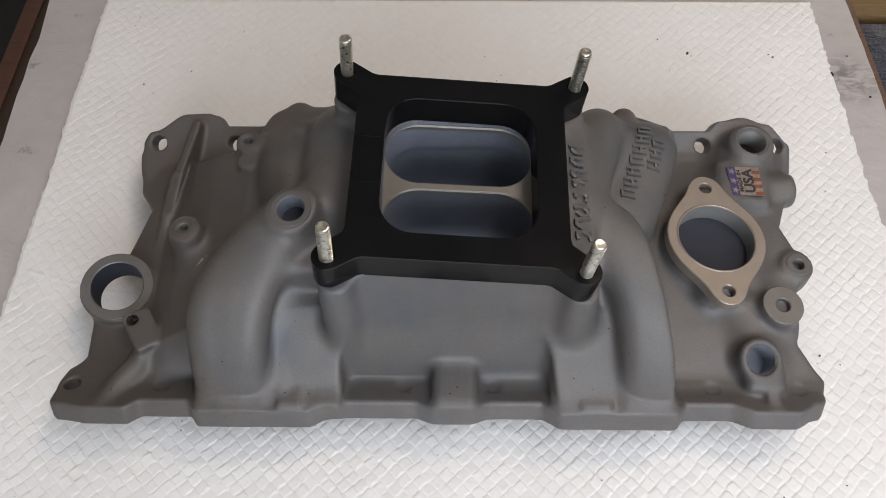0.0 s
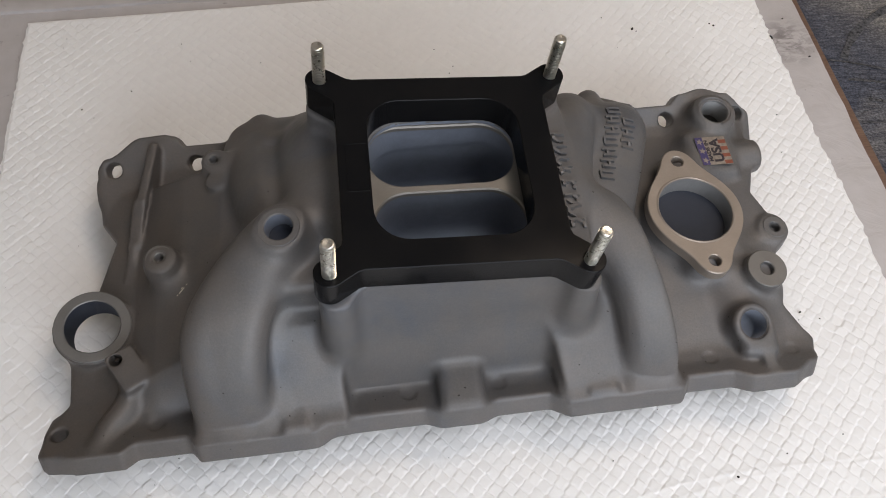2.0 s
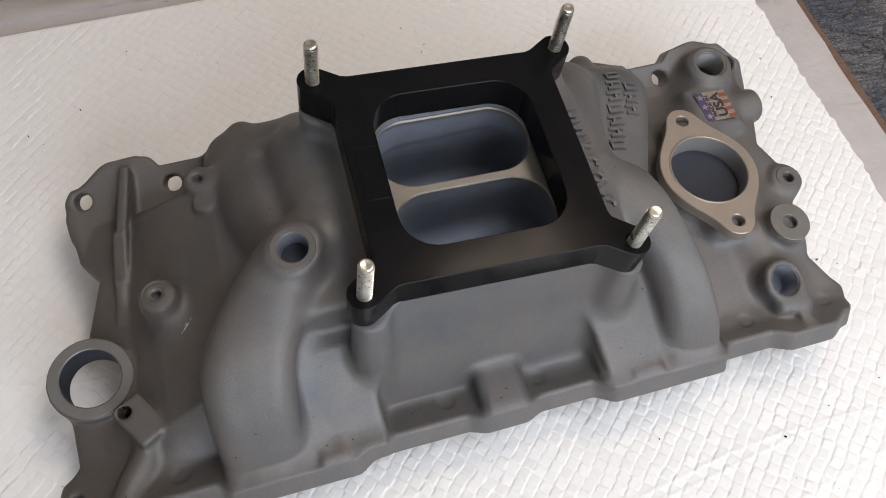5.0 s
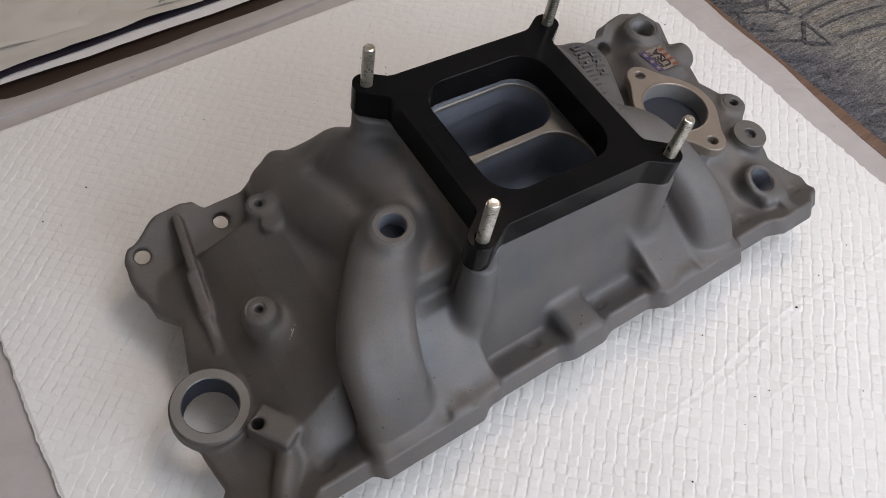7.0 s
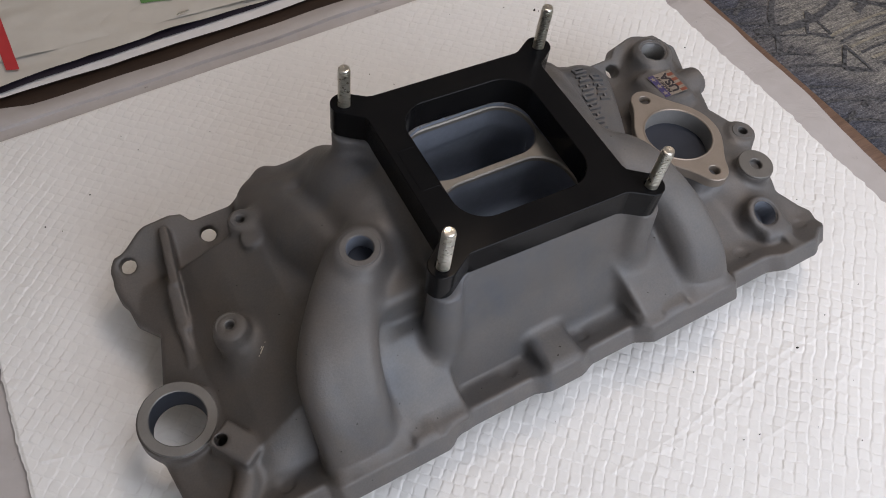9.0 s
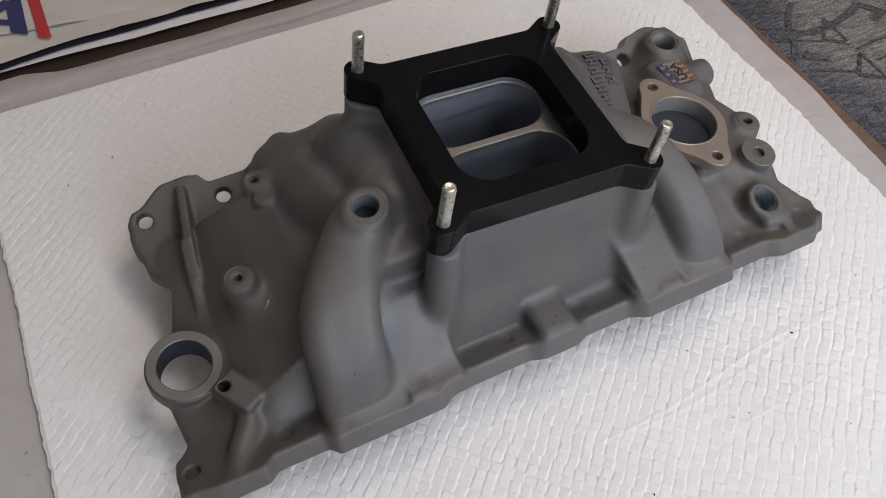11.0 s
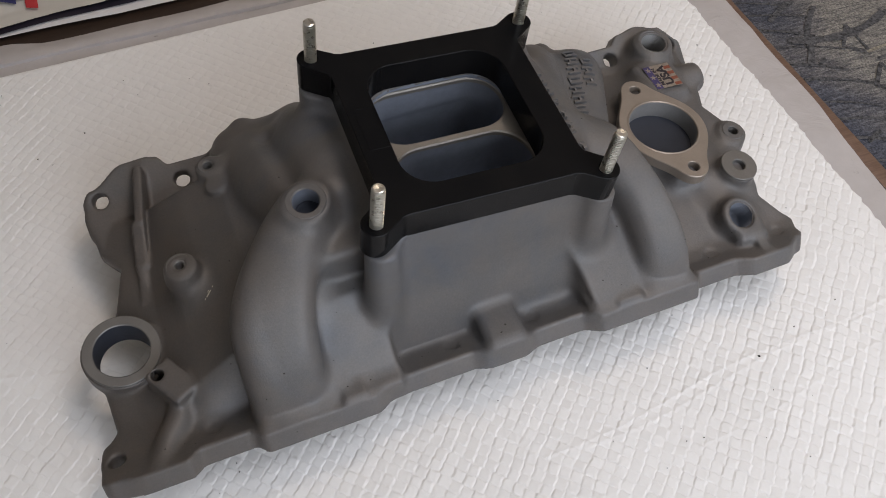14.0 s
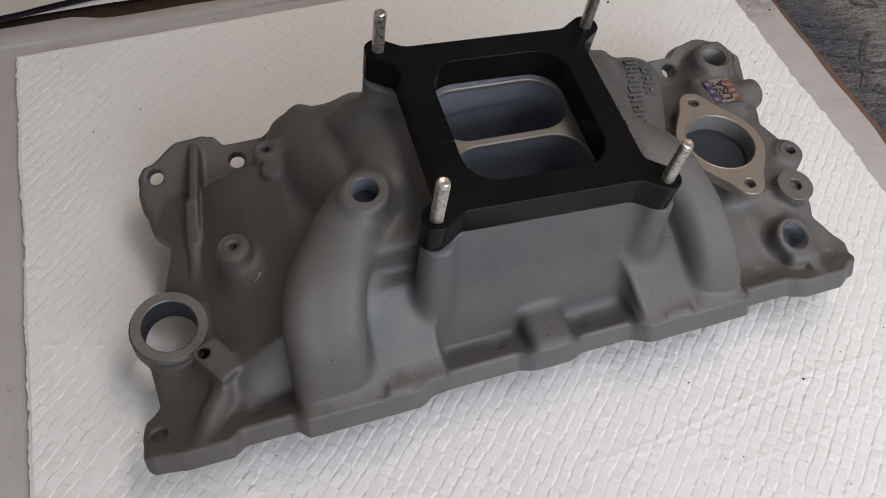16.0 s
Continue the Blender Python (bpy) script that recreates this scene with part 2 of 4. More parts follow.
FDARK = plain("dark_woven_thread", (0.075, 0.074, 0.078), 0.95, 260, 0.85)
FBEIGE = plain("beige_woven_thread", (0.25, 0.225, 0.18), 0.95, 300, 0.5)
REDWOOD = wood("red_brown_wood", (0.035, 0.014, 0.009), (0.09, 0.038, 0.024))
OCHRE = wood("ochre_wood", (0.12, 0.075, 0.03), (0.26, 0.17, 0.08))
DIRT = plain("dark_dirt", (0.03, 0.026, 0.022), 0.9, 400, 0.4)
STRED = plain("sticker_red", (0.18, 0.05, 0.027), 0.5, 300, 0.2)


# ---- mesh helpers ----
def thing(name, label, category, group="", kind="", m=None):
    ob = tagged(new(name), label, category, group, kind)
    if m is not None:
        ob.matrix_world = m
    return ob


def mesh_object(name, bm, mat, parent=None, label="", smooth=False):
    me = bpy.data.meshes.new(name)
    bm.normal_update()
    bm.to_mesh(me)
    bm.free()
    me.materials.append(mat)
    if smooth:
        me.polygons.foreach_set("use_smooth", [True] * len(me.polygons))
        me.set_sharp_from_angle(angle=radians(38))
    ob = new(name, me)
    if parent is not None:
        ob.parent = parent
    if label:
        ob["label"] = label
    return ob


def part(name, bm, mat, parent, label="", smooth=True):
    return mesh_object(name, bm, mat, parent, label, smooth)


def array_mesh(name, verts, quads, mat, parent=None, smooth=True):
    """One mesh from numpy arrays of vertices and quads."""
    me = bpy.data.meshes.new(name)
    me.vertices.add(len(verts))
    me.vertices.foreach_set("co", np.ascontiguousarray(verts, np.float32).ravel())
    n = len(quads)
    me.loops.add(4 * n)
    me.loops.foreach_set("vertex_index", np.ascontiguousarray(quads, np.int32).ravel())
    me.polygons.add(n)
    me.polygons.foreach_set("loop_start", np.arange(0, 4 * n, 4, dtype=np.int32))
    me.update(calc_edges=True)
    if smooth:
        me.polygons.foreach_set("use_smooth", np.ones(n, bool))
    me.materials.append(mat)
    me.validate()
    ob = new(name, me)
    if parent is not None:
        ob.parent = parent
    return ob


def ring_points(cx, cy, r, n=32, start=0.0):
    return [(cx + r * math.cos(start + 2 * math.pi * i / n), cy + r * math.sin(start + 2 * math.pi * i / n)) for i in range(n)]


def inset(loop, d):
    """A closed loop (counter-clockwise) moved inwards by d."""
    out = []
    n = len(loop)
    for i in range(n):
        a, b, c = Vector(loop[i - 1]), Vector(loop[i]), Vector(loop[(i + 1) % n])
        e, f = (b - a).normalized(), (c - b).normalized()
        n1, n2 = Vector((-e.y, e.x)), Vector((-f.y, f.x))
        h = (n1 + n2)
        h = h / max(h.length_squared / 2, 0.3)
        out.append((b.x + h.x * d, b.y + h.y * d))
    return out


def plate(outer, holes, z0, z1, chamfer=0.0006):
    """A flat plate with holes and broken edges. outer counter-clockwise, holes too."""
    bm = bmesh.new()
    tops, bottoms = [], []
    for k, loop in enumerate([outer, *holes]):
        inner = inset(loop, chamfer if k == 0 else -chamfer)
        levels = [(inner, z1), (loop, z1 - chamfer), (loop, z0 + chamfer), (inner, z0)]
        rings = [[bm.verts.new((x, y, z)) for x, y in pts] for pts, z in levels]
        n = len(loop)
        for a, b in zip(rings, rings[1:]):
            for i in range(n):
                quad = (a[i], b[i], b[(i + 1) % n], a[(i + 1) % n])
                bm.faces.new(quad if k == 0 else quad[::-1])
        tops.append(rings[0])
        bottoms.append(rings[-1])
    for sets in (tops, bottoms):
        edges = []
        for r in sets:
            for i in range(len(r)):
                e = bm.edges.get((r[i], r[(i + 1) % len(r)]))
                edges.append(e)
        bmesh.ops.triangle_fill(bm, edges=edges, use_beauty=True)
    bmesh.ops.recalc_face_normals(bm, faces=bm.faces)
    return bm


def lathe(profile, n=32, closed=True):
    """A turned body about z from (radius, height) pairs."""
    bm = bmesh.new()
    rings = []
    for r, z in profile:
        rings.append([bm.verts.new((r * math.cos(2 * math.pi * i / n), r * math.sin(2 * math.pi * i / n), z)) for i in range(n)])
    for a, b in zip(rings, rings[1:]):
        for i in range(n):
            bm.faces.new((a[i], a[(i + 1) % n], b[(i + 1) % n], b[i]))
    if closed:
        bm.faces.new(rings[0][::-1])
        bm.faces.new(rings[-1])
    bmesh.ops.recalc_face_normals(bm, faces=bm.faces)
    return bm


def box(x0, y0, z0, x1, y1, z1, bevel=0.0, seg=2):
    bm = bmesh.new()
    bmesh.ops.create_cube(bm, size=1, matrix=Matrix.LocRotScale(((x0 + x1) / 2, (y0 + y1) / 2, (z0 + z1) / 2), None, (x1 - x0, y1 - y0, z1 - z0)))
    if bevel:
        bmesh.ops.bevel(bm, geom=bm.edges[:], offset=bevel, segments=seg, affect="EDGES", profile=0.5)
    return bm


def moved(bm, m):
    bmesh.ops.transform(bm, matrix=m, verts=bm.verts)
    return bm


def joined(*bms):
    out = bmesh.new()
    for b in bms:
        me = bpy.data.meshes.new("tmp")
        b.to_mesh(me)
        b.free()
        out.from_mesh(me)
        bpy.data.meshes.remove(me)
    return out


# ---- room ----
def room():
    X0, X1, Y0, Y1, Z0, Z1 = -1.6, 1.6, -1.4, 1.7, -0.74, 1.4
    T = 0.08
    mesh_object("floor", box(X0 - T, Y0 - T, Z0 - T, X1 + T, Y1 + T, Z0), FLOORM)
    # Made-up gap in the unseen ceiling, above the overhead fill.
    fill_gap = (0.26, 0.74, -0.6, -0.12)
    mesh_object("ceiling", joined(box(X0 - T, Y0 - T, Z1, fill_gap[0], Y1 + T, Z1 + T), box(fill_gap[1], Y0 - T, Z1, X1 + T, Y1 + T, Z1 + T),
                                  box(fill_gap[0], Y0 - T, Z1, fill_gap[1], fill_gap[2], Z1 + T), box(fill_gap[0], fill_gap[3], Z1, fill_gap[1], Y1 + T, Z1 + T)), CEILM)
    # Walls are out of view; their warm tone bounces fill onto the table.
    mesh_object("wall_north", box(X0 - T, Y1, Z0, X1 + T, Y1 + T, Z1), WALLM)
    mesh_object("wall_east", box(X1, Y0, Z0, X1 + T, Y1, Z1), WALLM)
    south = joined(box(X0 - T, Y0 - T, Z0, X1 + T, Y0, 0.26), box(X0 - T, Y0 - T, 1.28, X1 + T, Y0, Z1),
                   box(X0 - T, Y0 - T, 0.26, -0.58, Y0, 1.28), box(1.18, Y0 - T, 0.26, X1 + T, Y0, 1.28))
    mesh_object("wall_south", south, WALLM)
    mesh_object("wall_west", box(X0 - T, Y0, Z0, X0, Y1, Z1), WALLM)
    for n in ("floor", "ceiling", "wall_north", "wall_east", "wall_south", "wall_west"):
        tagged(bpy.data.objects[n], n.replace("_", " ") + " of the small, mostly unseen warm-toned room", n.split("_")[0], kind="structure")


room()


# ---- table and absorbent pad ----
def table():
    t = thing("table", "dark brown wooden table top with a lighter brown edge", "table")
    part("tabletop", box(-0.418, -0.55, -0.03, 0.3825, 0.68, -0.0035, 0.003), TABLE, t)
    part("edge_band", box(0.3685, -0.55, -0.006, 0.3830, 0.68, -0.0032, 0.0012), EDGE, t, "lighter brown edge band")
    part("edge_band", box(-0.4205, -0.55, -0.0034, -0.404, 0.68, -0.0012, 0.001), REDWOOD, t, "red brown polished edge band")
    for x in (-0.37, 0.34):
        for y in (-0.48, 0.6):
            part("leg", box(x - 0.025, y - 0.025, -0.74, x + 0.025, y + 0.025, -0.03, 0.002), TABLE, t)


table()


def quilted_pad():
    pad = thing("absorbent_pad", "white quilted absorbent paper pad with grey film border on the table", "pad")
    h = 0.001
    xs, ys = np.arange(-0.3405, 0.3391, h), np.arange(-0.42, 0.3261, h)
    X, Y = np.meshgrid(xs, ys, indexing="ij")
    rng = np.random.default_rng(3)
    # soft warps so that the quilting lines wander a little
    wx = sum(a * np.sin(X * f + p) * np.cos(Y * g + q) for a, f, p, g, q in [(0.0016, 14, 0.3, 9, 1.1), (0.0009, 41, 2.0, 33, 0.4), (0.0004, 160, 0.6, 130, 1.0)])
    wy = sum(a * np.sin(X * f + p) * np.cos(Y * g + q) for a, f, p, g, q in [(0.0015, 11, 1.3, 15, 0.2), (0.0009, 37, 0.7, 29, 2.4), (0.0004, 140, 1.6, 170, 0.3)])
    ang, pitch = radians(43.5), 0.0078
    U = ((X + wx) * math.cos(ang) + (Y + wy) * math.sin(ang)) / pitch
    V = (-(X + wx) * math.sin(ang) + (Y + wy) * math.cos(ang)) / (pitch * 1.03)
    # the rows are pressed unevenly: each is shifted a little against its neighbours
    row_u, row_v = rng.random(400) - 0.5, rng.random(400) - 0.5
    iu, iv = np.floor(U).astype(int), np.floor(V).astype(int)
    U, V = U + 0.2 * row_v[iv % 400] + 0.03 * np.sin(V * 9.1), V + 0.2 * row_u[iu % 400] + 0.03 * np.sin(U * 8.3)
    iu, iv = np.floor(U).astype(int), np.floor(V).astype(int)
    fu, fv = U - iu, V - iv
    cells = rng.random((400, 400, 7))[iu % 400, iv % 400]
    lift, tilt, press = cells[..., 0], cells[..., 1:3] - 0.5, 0.25 + 0.75 * cells[..., 3:7]

    def crease(f, low, high):
        c = np.clip(np.minimum(f, 1 - f) * 6.0, 0, 1)
        return 1 - np.where(f < 0.5, low, high) * (1 - c * c * (3 - 2 * c))
    worn = np.clip(0.75 + 0.4 * np.sin(X * 9 + 1.2 * Y + 0.4) * np.sin(Y * 8 + 1.7) + 0.3 * np.sin(X * 23 + Y * 17), 0.3, 1)
    cell = crease(fu, press[..., 0] * worn, press[..., 1] * worn * 0.6) * crease(fv, press[..., 2] * worn, press[..., 3] * worn * 0.6)
    Z = cell * (0.00048 + 0.0003 * lift) + cell * 0.001 * (tilt[..., 0] * (fu - 0.5) + tilt[..., 1] * (fv - 0.5))
    Z += 0.00006 * np.sin(X * 900 + 3 * np.sin(Y * 410)) * np.sin(Y * 870 + 3 * np.sin(X * 390))
    for a, f, p, g, q in [(0.0005, 17, 0.2, 12, 0.9), (0.0004, 43, 1.9, 51, 0.1)]:
        Z += a * np.sin(X * f + p) * np.sin(Y * g + q)
    for x0, y0, x1, y1, amp in [(0.0, -0.169, 0.34, -0.147, 0.00028), (0.03, -0.173, 0.34, -0.1515, 0.00024), (-0.33, 0.02, -0.24, 0.0, 0.0004), (0.1, -0.2, 0.34, -0.175, 0.00025)]:
        dx, dy = x1 - x0, y1 - y0
        L = math.hypot(dx, dy)
        s = ((X - x0) * dx + (Y - y0) * dy) / L
        d = (-(X - x0) * dy + (Y - y0) * dx) / L + 0.003 * np.sin(s * 30)
        Z += amp * np.exp(-(d / 0.0011) ** 2) * (s > 0) * (s < L)
    Z = np.maximum(Z, -0.0008) + 0.0009
    edge = (X <= xs[0] + h) | (X >= xs[-1] - h) | (Y <= ys[0] + h) | (Y >= ys[-1] - h)
    Z[edge] = 0.0004
    ragged = np.interp(ys, np.arange(-0.43, 0.34, 0.0035), rng.normal(0, 0.0007, 220)) + 0.0012 * np.sin(ys * 37) * np.sin(ys * 11 + 1)
    X[-3:] += ragged * np.array([0.4, 0.7, 1.0])[:, None]
    X[:3] += ragged[::-1] * np.array([0.8, 0.55, 0.3])[:, None]
    nx, ny = X.shape
    ids = np.arange(nx * ny).reshape(nx, ny)
    q = np.stack([ids[:-1, :-1], ids[1:, :-1], ids[1:, 1:], ids[:-1, 1:]], -1).reshape(-1, 4)
    sheet = array_mesh("quilted_sheet", np.stack([X, Y, Z], -1).reshape(-1, 3), q, PAD, pad)
    uv = sheet.data.uv_layers.new(name="quilting")
    uv.data.foreach_set("uv", np.stack([U, V], -1).reshape(-1, 2)[q.ravel()].astype(np.float32).ravel())
    # the film under it, a little wavy at its rim
    bm = bmesh.new()
    nx, ny = 90, 90
    rows = []
    for i in range(nx + 1):
        row = []
        for j in range(ny + 1):
            u, v = i / nx, j / ny
            x = -0.396 + (0.7715 + 0.0015 * math.sin(9 * v) + 0.0012 * noise.noise(Vector((v * 40, 0.5, 0.1))) - 0.008 * min(1.0, max(0.0, (0.62 - v) / 0.12))) * u
            x += (1 - u) * (0.003 * math.sin(7 * v + 2.4) + 0.002 * noise.noise(Vector((v * 30, 2.5, 0.1))) - 0.004 * max(0.0, (v - 0.9) / 0.1))
            y = -0.47 + (0.828 + 0.002 * math.sin(11 * u)) * v
            rim = max(0.0, 1 - min(min(u, 1 - u) * 0.77, min(v, 1 - v) * 0.83) / 0.05)
            z = -0.0026 + rim * 0.0016 * (0.4 + noise.noise(Vector((x * 14, y * 14, 0.3)))) 
            row.append(bm.verts.new((x, y, max(z, -0.0031))))
        rows.append(row)
    for i in range(nx):
        for j in range(ny):
            bm.faces.new((rows[i][j], rows[i + 1][j], rows[i + 1][j + 1], rows[i][j + 1]))
    part("film_border", bm, FILM, pad, "grey plastic film border")
    # the far rim of the film is folded back on itself
    bm = bmesh.new()
    prev = None
    for i in range(121):
        x = -0.40 + 0.775 * i / 120
        y0 = 0.3405 + 0.0010 * math.sin(13 * x) + 0.0006 * math.sin(47 * x)
        y1 = 0.3625 + 0.0010 * math.sin(17 * x + 1) + 0.0006 * math.sin(60 * x) + 0.0085 * max(0.0, min(1.0, (-0.262 - x) / 0.03))
        z = 0.0020 + 0.0009 * noise.noise(Vector((x * 12, 0.2, 0)))
        row = [bm.verts.new(p) for p in ((x, y0, -0.0022), (x, y0 + 0.0005, z - 0.0008), (x, y0 + 0.0025, z - 0.0002), (x, (y0 + y1) / 2, z - 0.0010), (x, y1, -0.0024))]
        if prev:
            for a in range(4):
                bm.faces.new((prev[a], row[a], row[a + 1], prev[a + 1]))
        prev = row
    part("folded_rim", bm, FILM, pad, "folded grey film rim")


quilted_pad()


# ---- casting: distance field in millimetres, meshed by surface nets ----
STEP = 1.5
ORG = np.array([-272.0, -130.0, -3.0])
TOP = np.array([258.0, 134.0, 152.0])
SHAPE = tuple(int(v) for v in np.ceil((TOP - ORG) / STEP) + 1)
FIELD = np.full(SHAPE, 60.0, np.float32)


def grid(lo, hi):
    """Slices of the field round a box, and the coordinates in it."""
    a = np.clip(np.floor((np.array(lo) - ORG) / STEP).astype(int), 0, np.array(SHAPE) - 1)
    b = np.clip(np.ceil((np.array(hi) - ORG) / STEP).astype(int) + 1, 1, np.array(SHAPE))
    sl = tuple(slice(i, j) for i, j in zip(a, b))
    ax = [(ORG[k] + STEP * np.arange(a[k], b[k])).astype(np.float32) for k in range(3)]
    return sl, ax[0][:, None, None], ax[1][None, :, None], ax[2][None, None, :]


def smin(a, b, k):
    h = np.maximum(k - np.abs(a - b), 0) / k
    return np.minimum(a, b) - h * h * (k / 4)


def smax(a, b, k):
    return -smin(-a, -b, k)


def add(lo, hi, fn, k=8.0):
    sl, X, Y, Z = grid(np.array(lo) - k, np.array(hi) + k)
    FIELD[sl] = smin(FIELD[sl], fn(X, Y, Z).astype(np.float32), k)


def cut(lo, hi, fn, k=2.0):
    sl, X, Y, Z = grid(np.array(lo) - k, np.array(hi) + k)
    FIELD[sl] = smax(FIELD[sl], -fn(X, Y, Z).astype(np.float32), k)


def cone(a, b, ra, rb, flat=1.0):
    """Distance to a rod from a to b whose radius goes from ra to rb."""
    a, b = np.array(a, float), np.array(b, float)
    d = b - a
    L2 = float(d @ d)

    def fn(X, Y, Z):
        t = np.clip(((X - a[0]) * d[0] + (Y - a[1]) * d[1] + (Z - a[2]) * d[2]) / L2, 0, 1)
        return np.sqrt((X - a[0] - t * d[0]) ** 2 + (Y - a[1] - t * d[1]) ** 2 + (Z - a[2] - t * d[2]) ** 2) - (ra + t * (rb - ra))
    r = max(ra, rb)
    return np.minimum(a, b) - r - 2, np.maximum(a, b) + r + 2, fn


def chain_rod(points, sub=9):
    """Distance to a smooth rod through (x, y, z, radius) points."""
    P = np.array([points[0], *points, points[-1]], float)
    dense = []
    for p0, p1, p2, p3 in zip(P, P[1:], P[2:], P[3:]):
        for i in range(sub):
            t = i / sub
            dense.append(0.5 * (2 * p1 + (p2 - p0) * t + (2 * p0 - 5 * p1 + 4 * p2 - p3) * t * t + (3 * p1 - p0 - 3 * p2 + p3) * t ** 3))
    dense.append(P[-1])

    def fn(X, Y, Z):
        d = None
        for a, b in zip(dense, dense[1:]):
            e = cone(a[:3], b[:3], a[3], b[3])[2](X, Y, Z)
            d = e if d is None else np.minimum(d, e)
        return d
    D = np.array(dense)
    r = D[:, 3].max() + 2
    return D[:, :3].min(0) - r, D[:, :3].max(0) + r, fn


def drum(c, axis, r, h0, h1, edge=1.5):
    """Distance to a cylinder about an axis through c, from h0 to h1 along it."""
    c, n = np.array(c, float), np.array(axis, float)
    n = n / np.linalg.norm(n)

    def fn(X, Y, Z):
        s = (X - c[0]) * n[0] + (Y - c[1]) * n[1] + (Z - c[2]) * n[2]
        q = np.sqrt(np.maximum((X - c[0]) ** 2 + (Y - c[1]) ** 2 + (Z - c[2]) ** 2 - s * s, 0))
        return smax(q - r, np.abs(s - (h0 + h1) / 2) - (h1 - h0) / 2, edge)
    e0, e1 = c + n * h0, c + n * h1
    return np.minimum(e0, e1) - r - 2, np.maximum(e0, e1) + r + 2, fn


def slab(c, half, turn=(0, 0, 0), r=3.0):
    """Distance to a rounded box, turned by degrees about its middle."""
    c, half = np.array(c, float), np.array(half, float)
    R = np.array(Euler([radians(a) for a in turn]).to_matrix()).T

    def fn(X, Y, Z):
        x, y, z = X - c[0], Y - c[1], Z - c[2]
        q = [np.abs(R[i][0] * x + R[i][1] * y + R[i][2] * z) - half[i] + r for i in range(3)]
        out = np.sqrt(np.maximum(q[0], 0) ** 2 + np.maximum(q[1], 0) ** 2 + np.maximum(q[2], 0) ** 2)
        return out + np.minimum(np.maximum(np.maximum(q[0], q[1]), q[2]), 0) - r
    e = np.linalg.norm(half)
    return c - e, c + e, fn


def arched(c, half, turn, crown, edge):
    """Distance to a thick sloping plate whose upper corners are rounded by the radius crown."""
    R = np.array(Euler([radians(a) for a in turn]).to_matrix()).T

    def fn(X, Y, Z):
        x, y, z = X - c[0], Y - c[1], Z - c[2]
        u, v, w = (R[i][0] * x + R[i][1] * y + R[i][2] * z for i in range(3))
        qx, qy = np.maximum(np.abs(u) - half[0] + crown, 0), np.maximum(v - half[1] + crown, 0)
        flat = np.maximum(np.maximum(np.abs(u) - half[0], v - half[1]), -half[1] - v)
        outline = np.where((qx > 0) & (qy > 0), np.hypot(qx, qy) - crown, flat)
        return smax(outline, np.abs(w) - half[2], edge)
    e = np.linalg.norm(half)
    return c - e, c + e, fn


def groove(a, b, depth, width, zlow):
    """Sinks the surface along a line in the plan, softly to both sides."""
    lo, hi = (min(a[0], b[0]) - 3 * width, min(a[1], b[1]) - 3 * width, zlow), (max(a[0], b[0]) + 3 * width, max(a[1], b[1]) + 3 * width, TOP[2])
    sl, X, Y, Z = grid(lo, hi)
    ex, ey = b[0] - a[0], b[1] - a[1]
    t = np.clip(((X - a[0]) * ex + (Y - a[1]) * ey) / (ex * ex + ey * ey), 0, 1)
    far = (X - a[0] - t * ex) ** 2 + (Y - a[1] - t * ey) ** 2
    FIELD[sl] += (depth * np.exp(-far / width ** 2) * np.clip((Z - zlow) / 12, 0, 1)).astype(np.float32)


def polygon(pts):
    """Signed distance to a closed outline in the plan."""
    P = np.array(pts, float)

    def fn(X, Y):
        X, Y = np.broadcast_arrays(X, Y)
        d = np.full(X.shape, 1e9)
        inside = np.zeros(X.shape, bool)
        for (ax, ay), (bx, by) in zip(P, np.roll(P, -1, 0)):
            ex, ey = bx - ax, by - ay
            t = np.clip(((X - ax) * ex + (Y - ay) * ey) / (ex * ex + ey * ey), 0, 1)
            d = np.minimum(d, (X - ax - t * ex) ** 2 + (Y - ay - t * ey) ** 2)
            cross = (ay > Y) != (by > Y)
            inside ^= cross & (X < ex * (Y - ay) / (ey if ey else 1e-9) + ax)
        return np.where(inside, -1, 1) * np.sqrt(d)
    return fn


def soft_step(t):
    t = np.clip(t, 0, 1)
    return t * t * (3 - 2 * t)


def steps(x, pairs):
    """A height along x with soft steps between (x, value) pairs."""
    xs, vs = (np.array(c, float) for c in zip(*pairs))
    i = np.clip(np.searchsorted(xs, x) - 1, 0, len(xs) - 2)
    return vs[i] + (vs[i + 1] - vs[i]) * soft_step((x - xs[i]) / (xs[i + 1] - xs[i]))


PAD_Z, PAD_SLOPE = 139.0, -0.0735      # carburettor pad: height at x = 0 and its fall along x


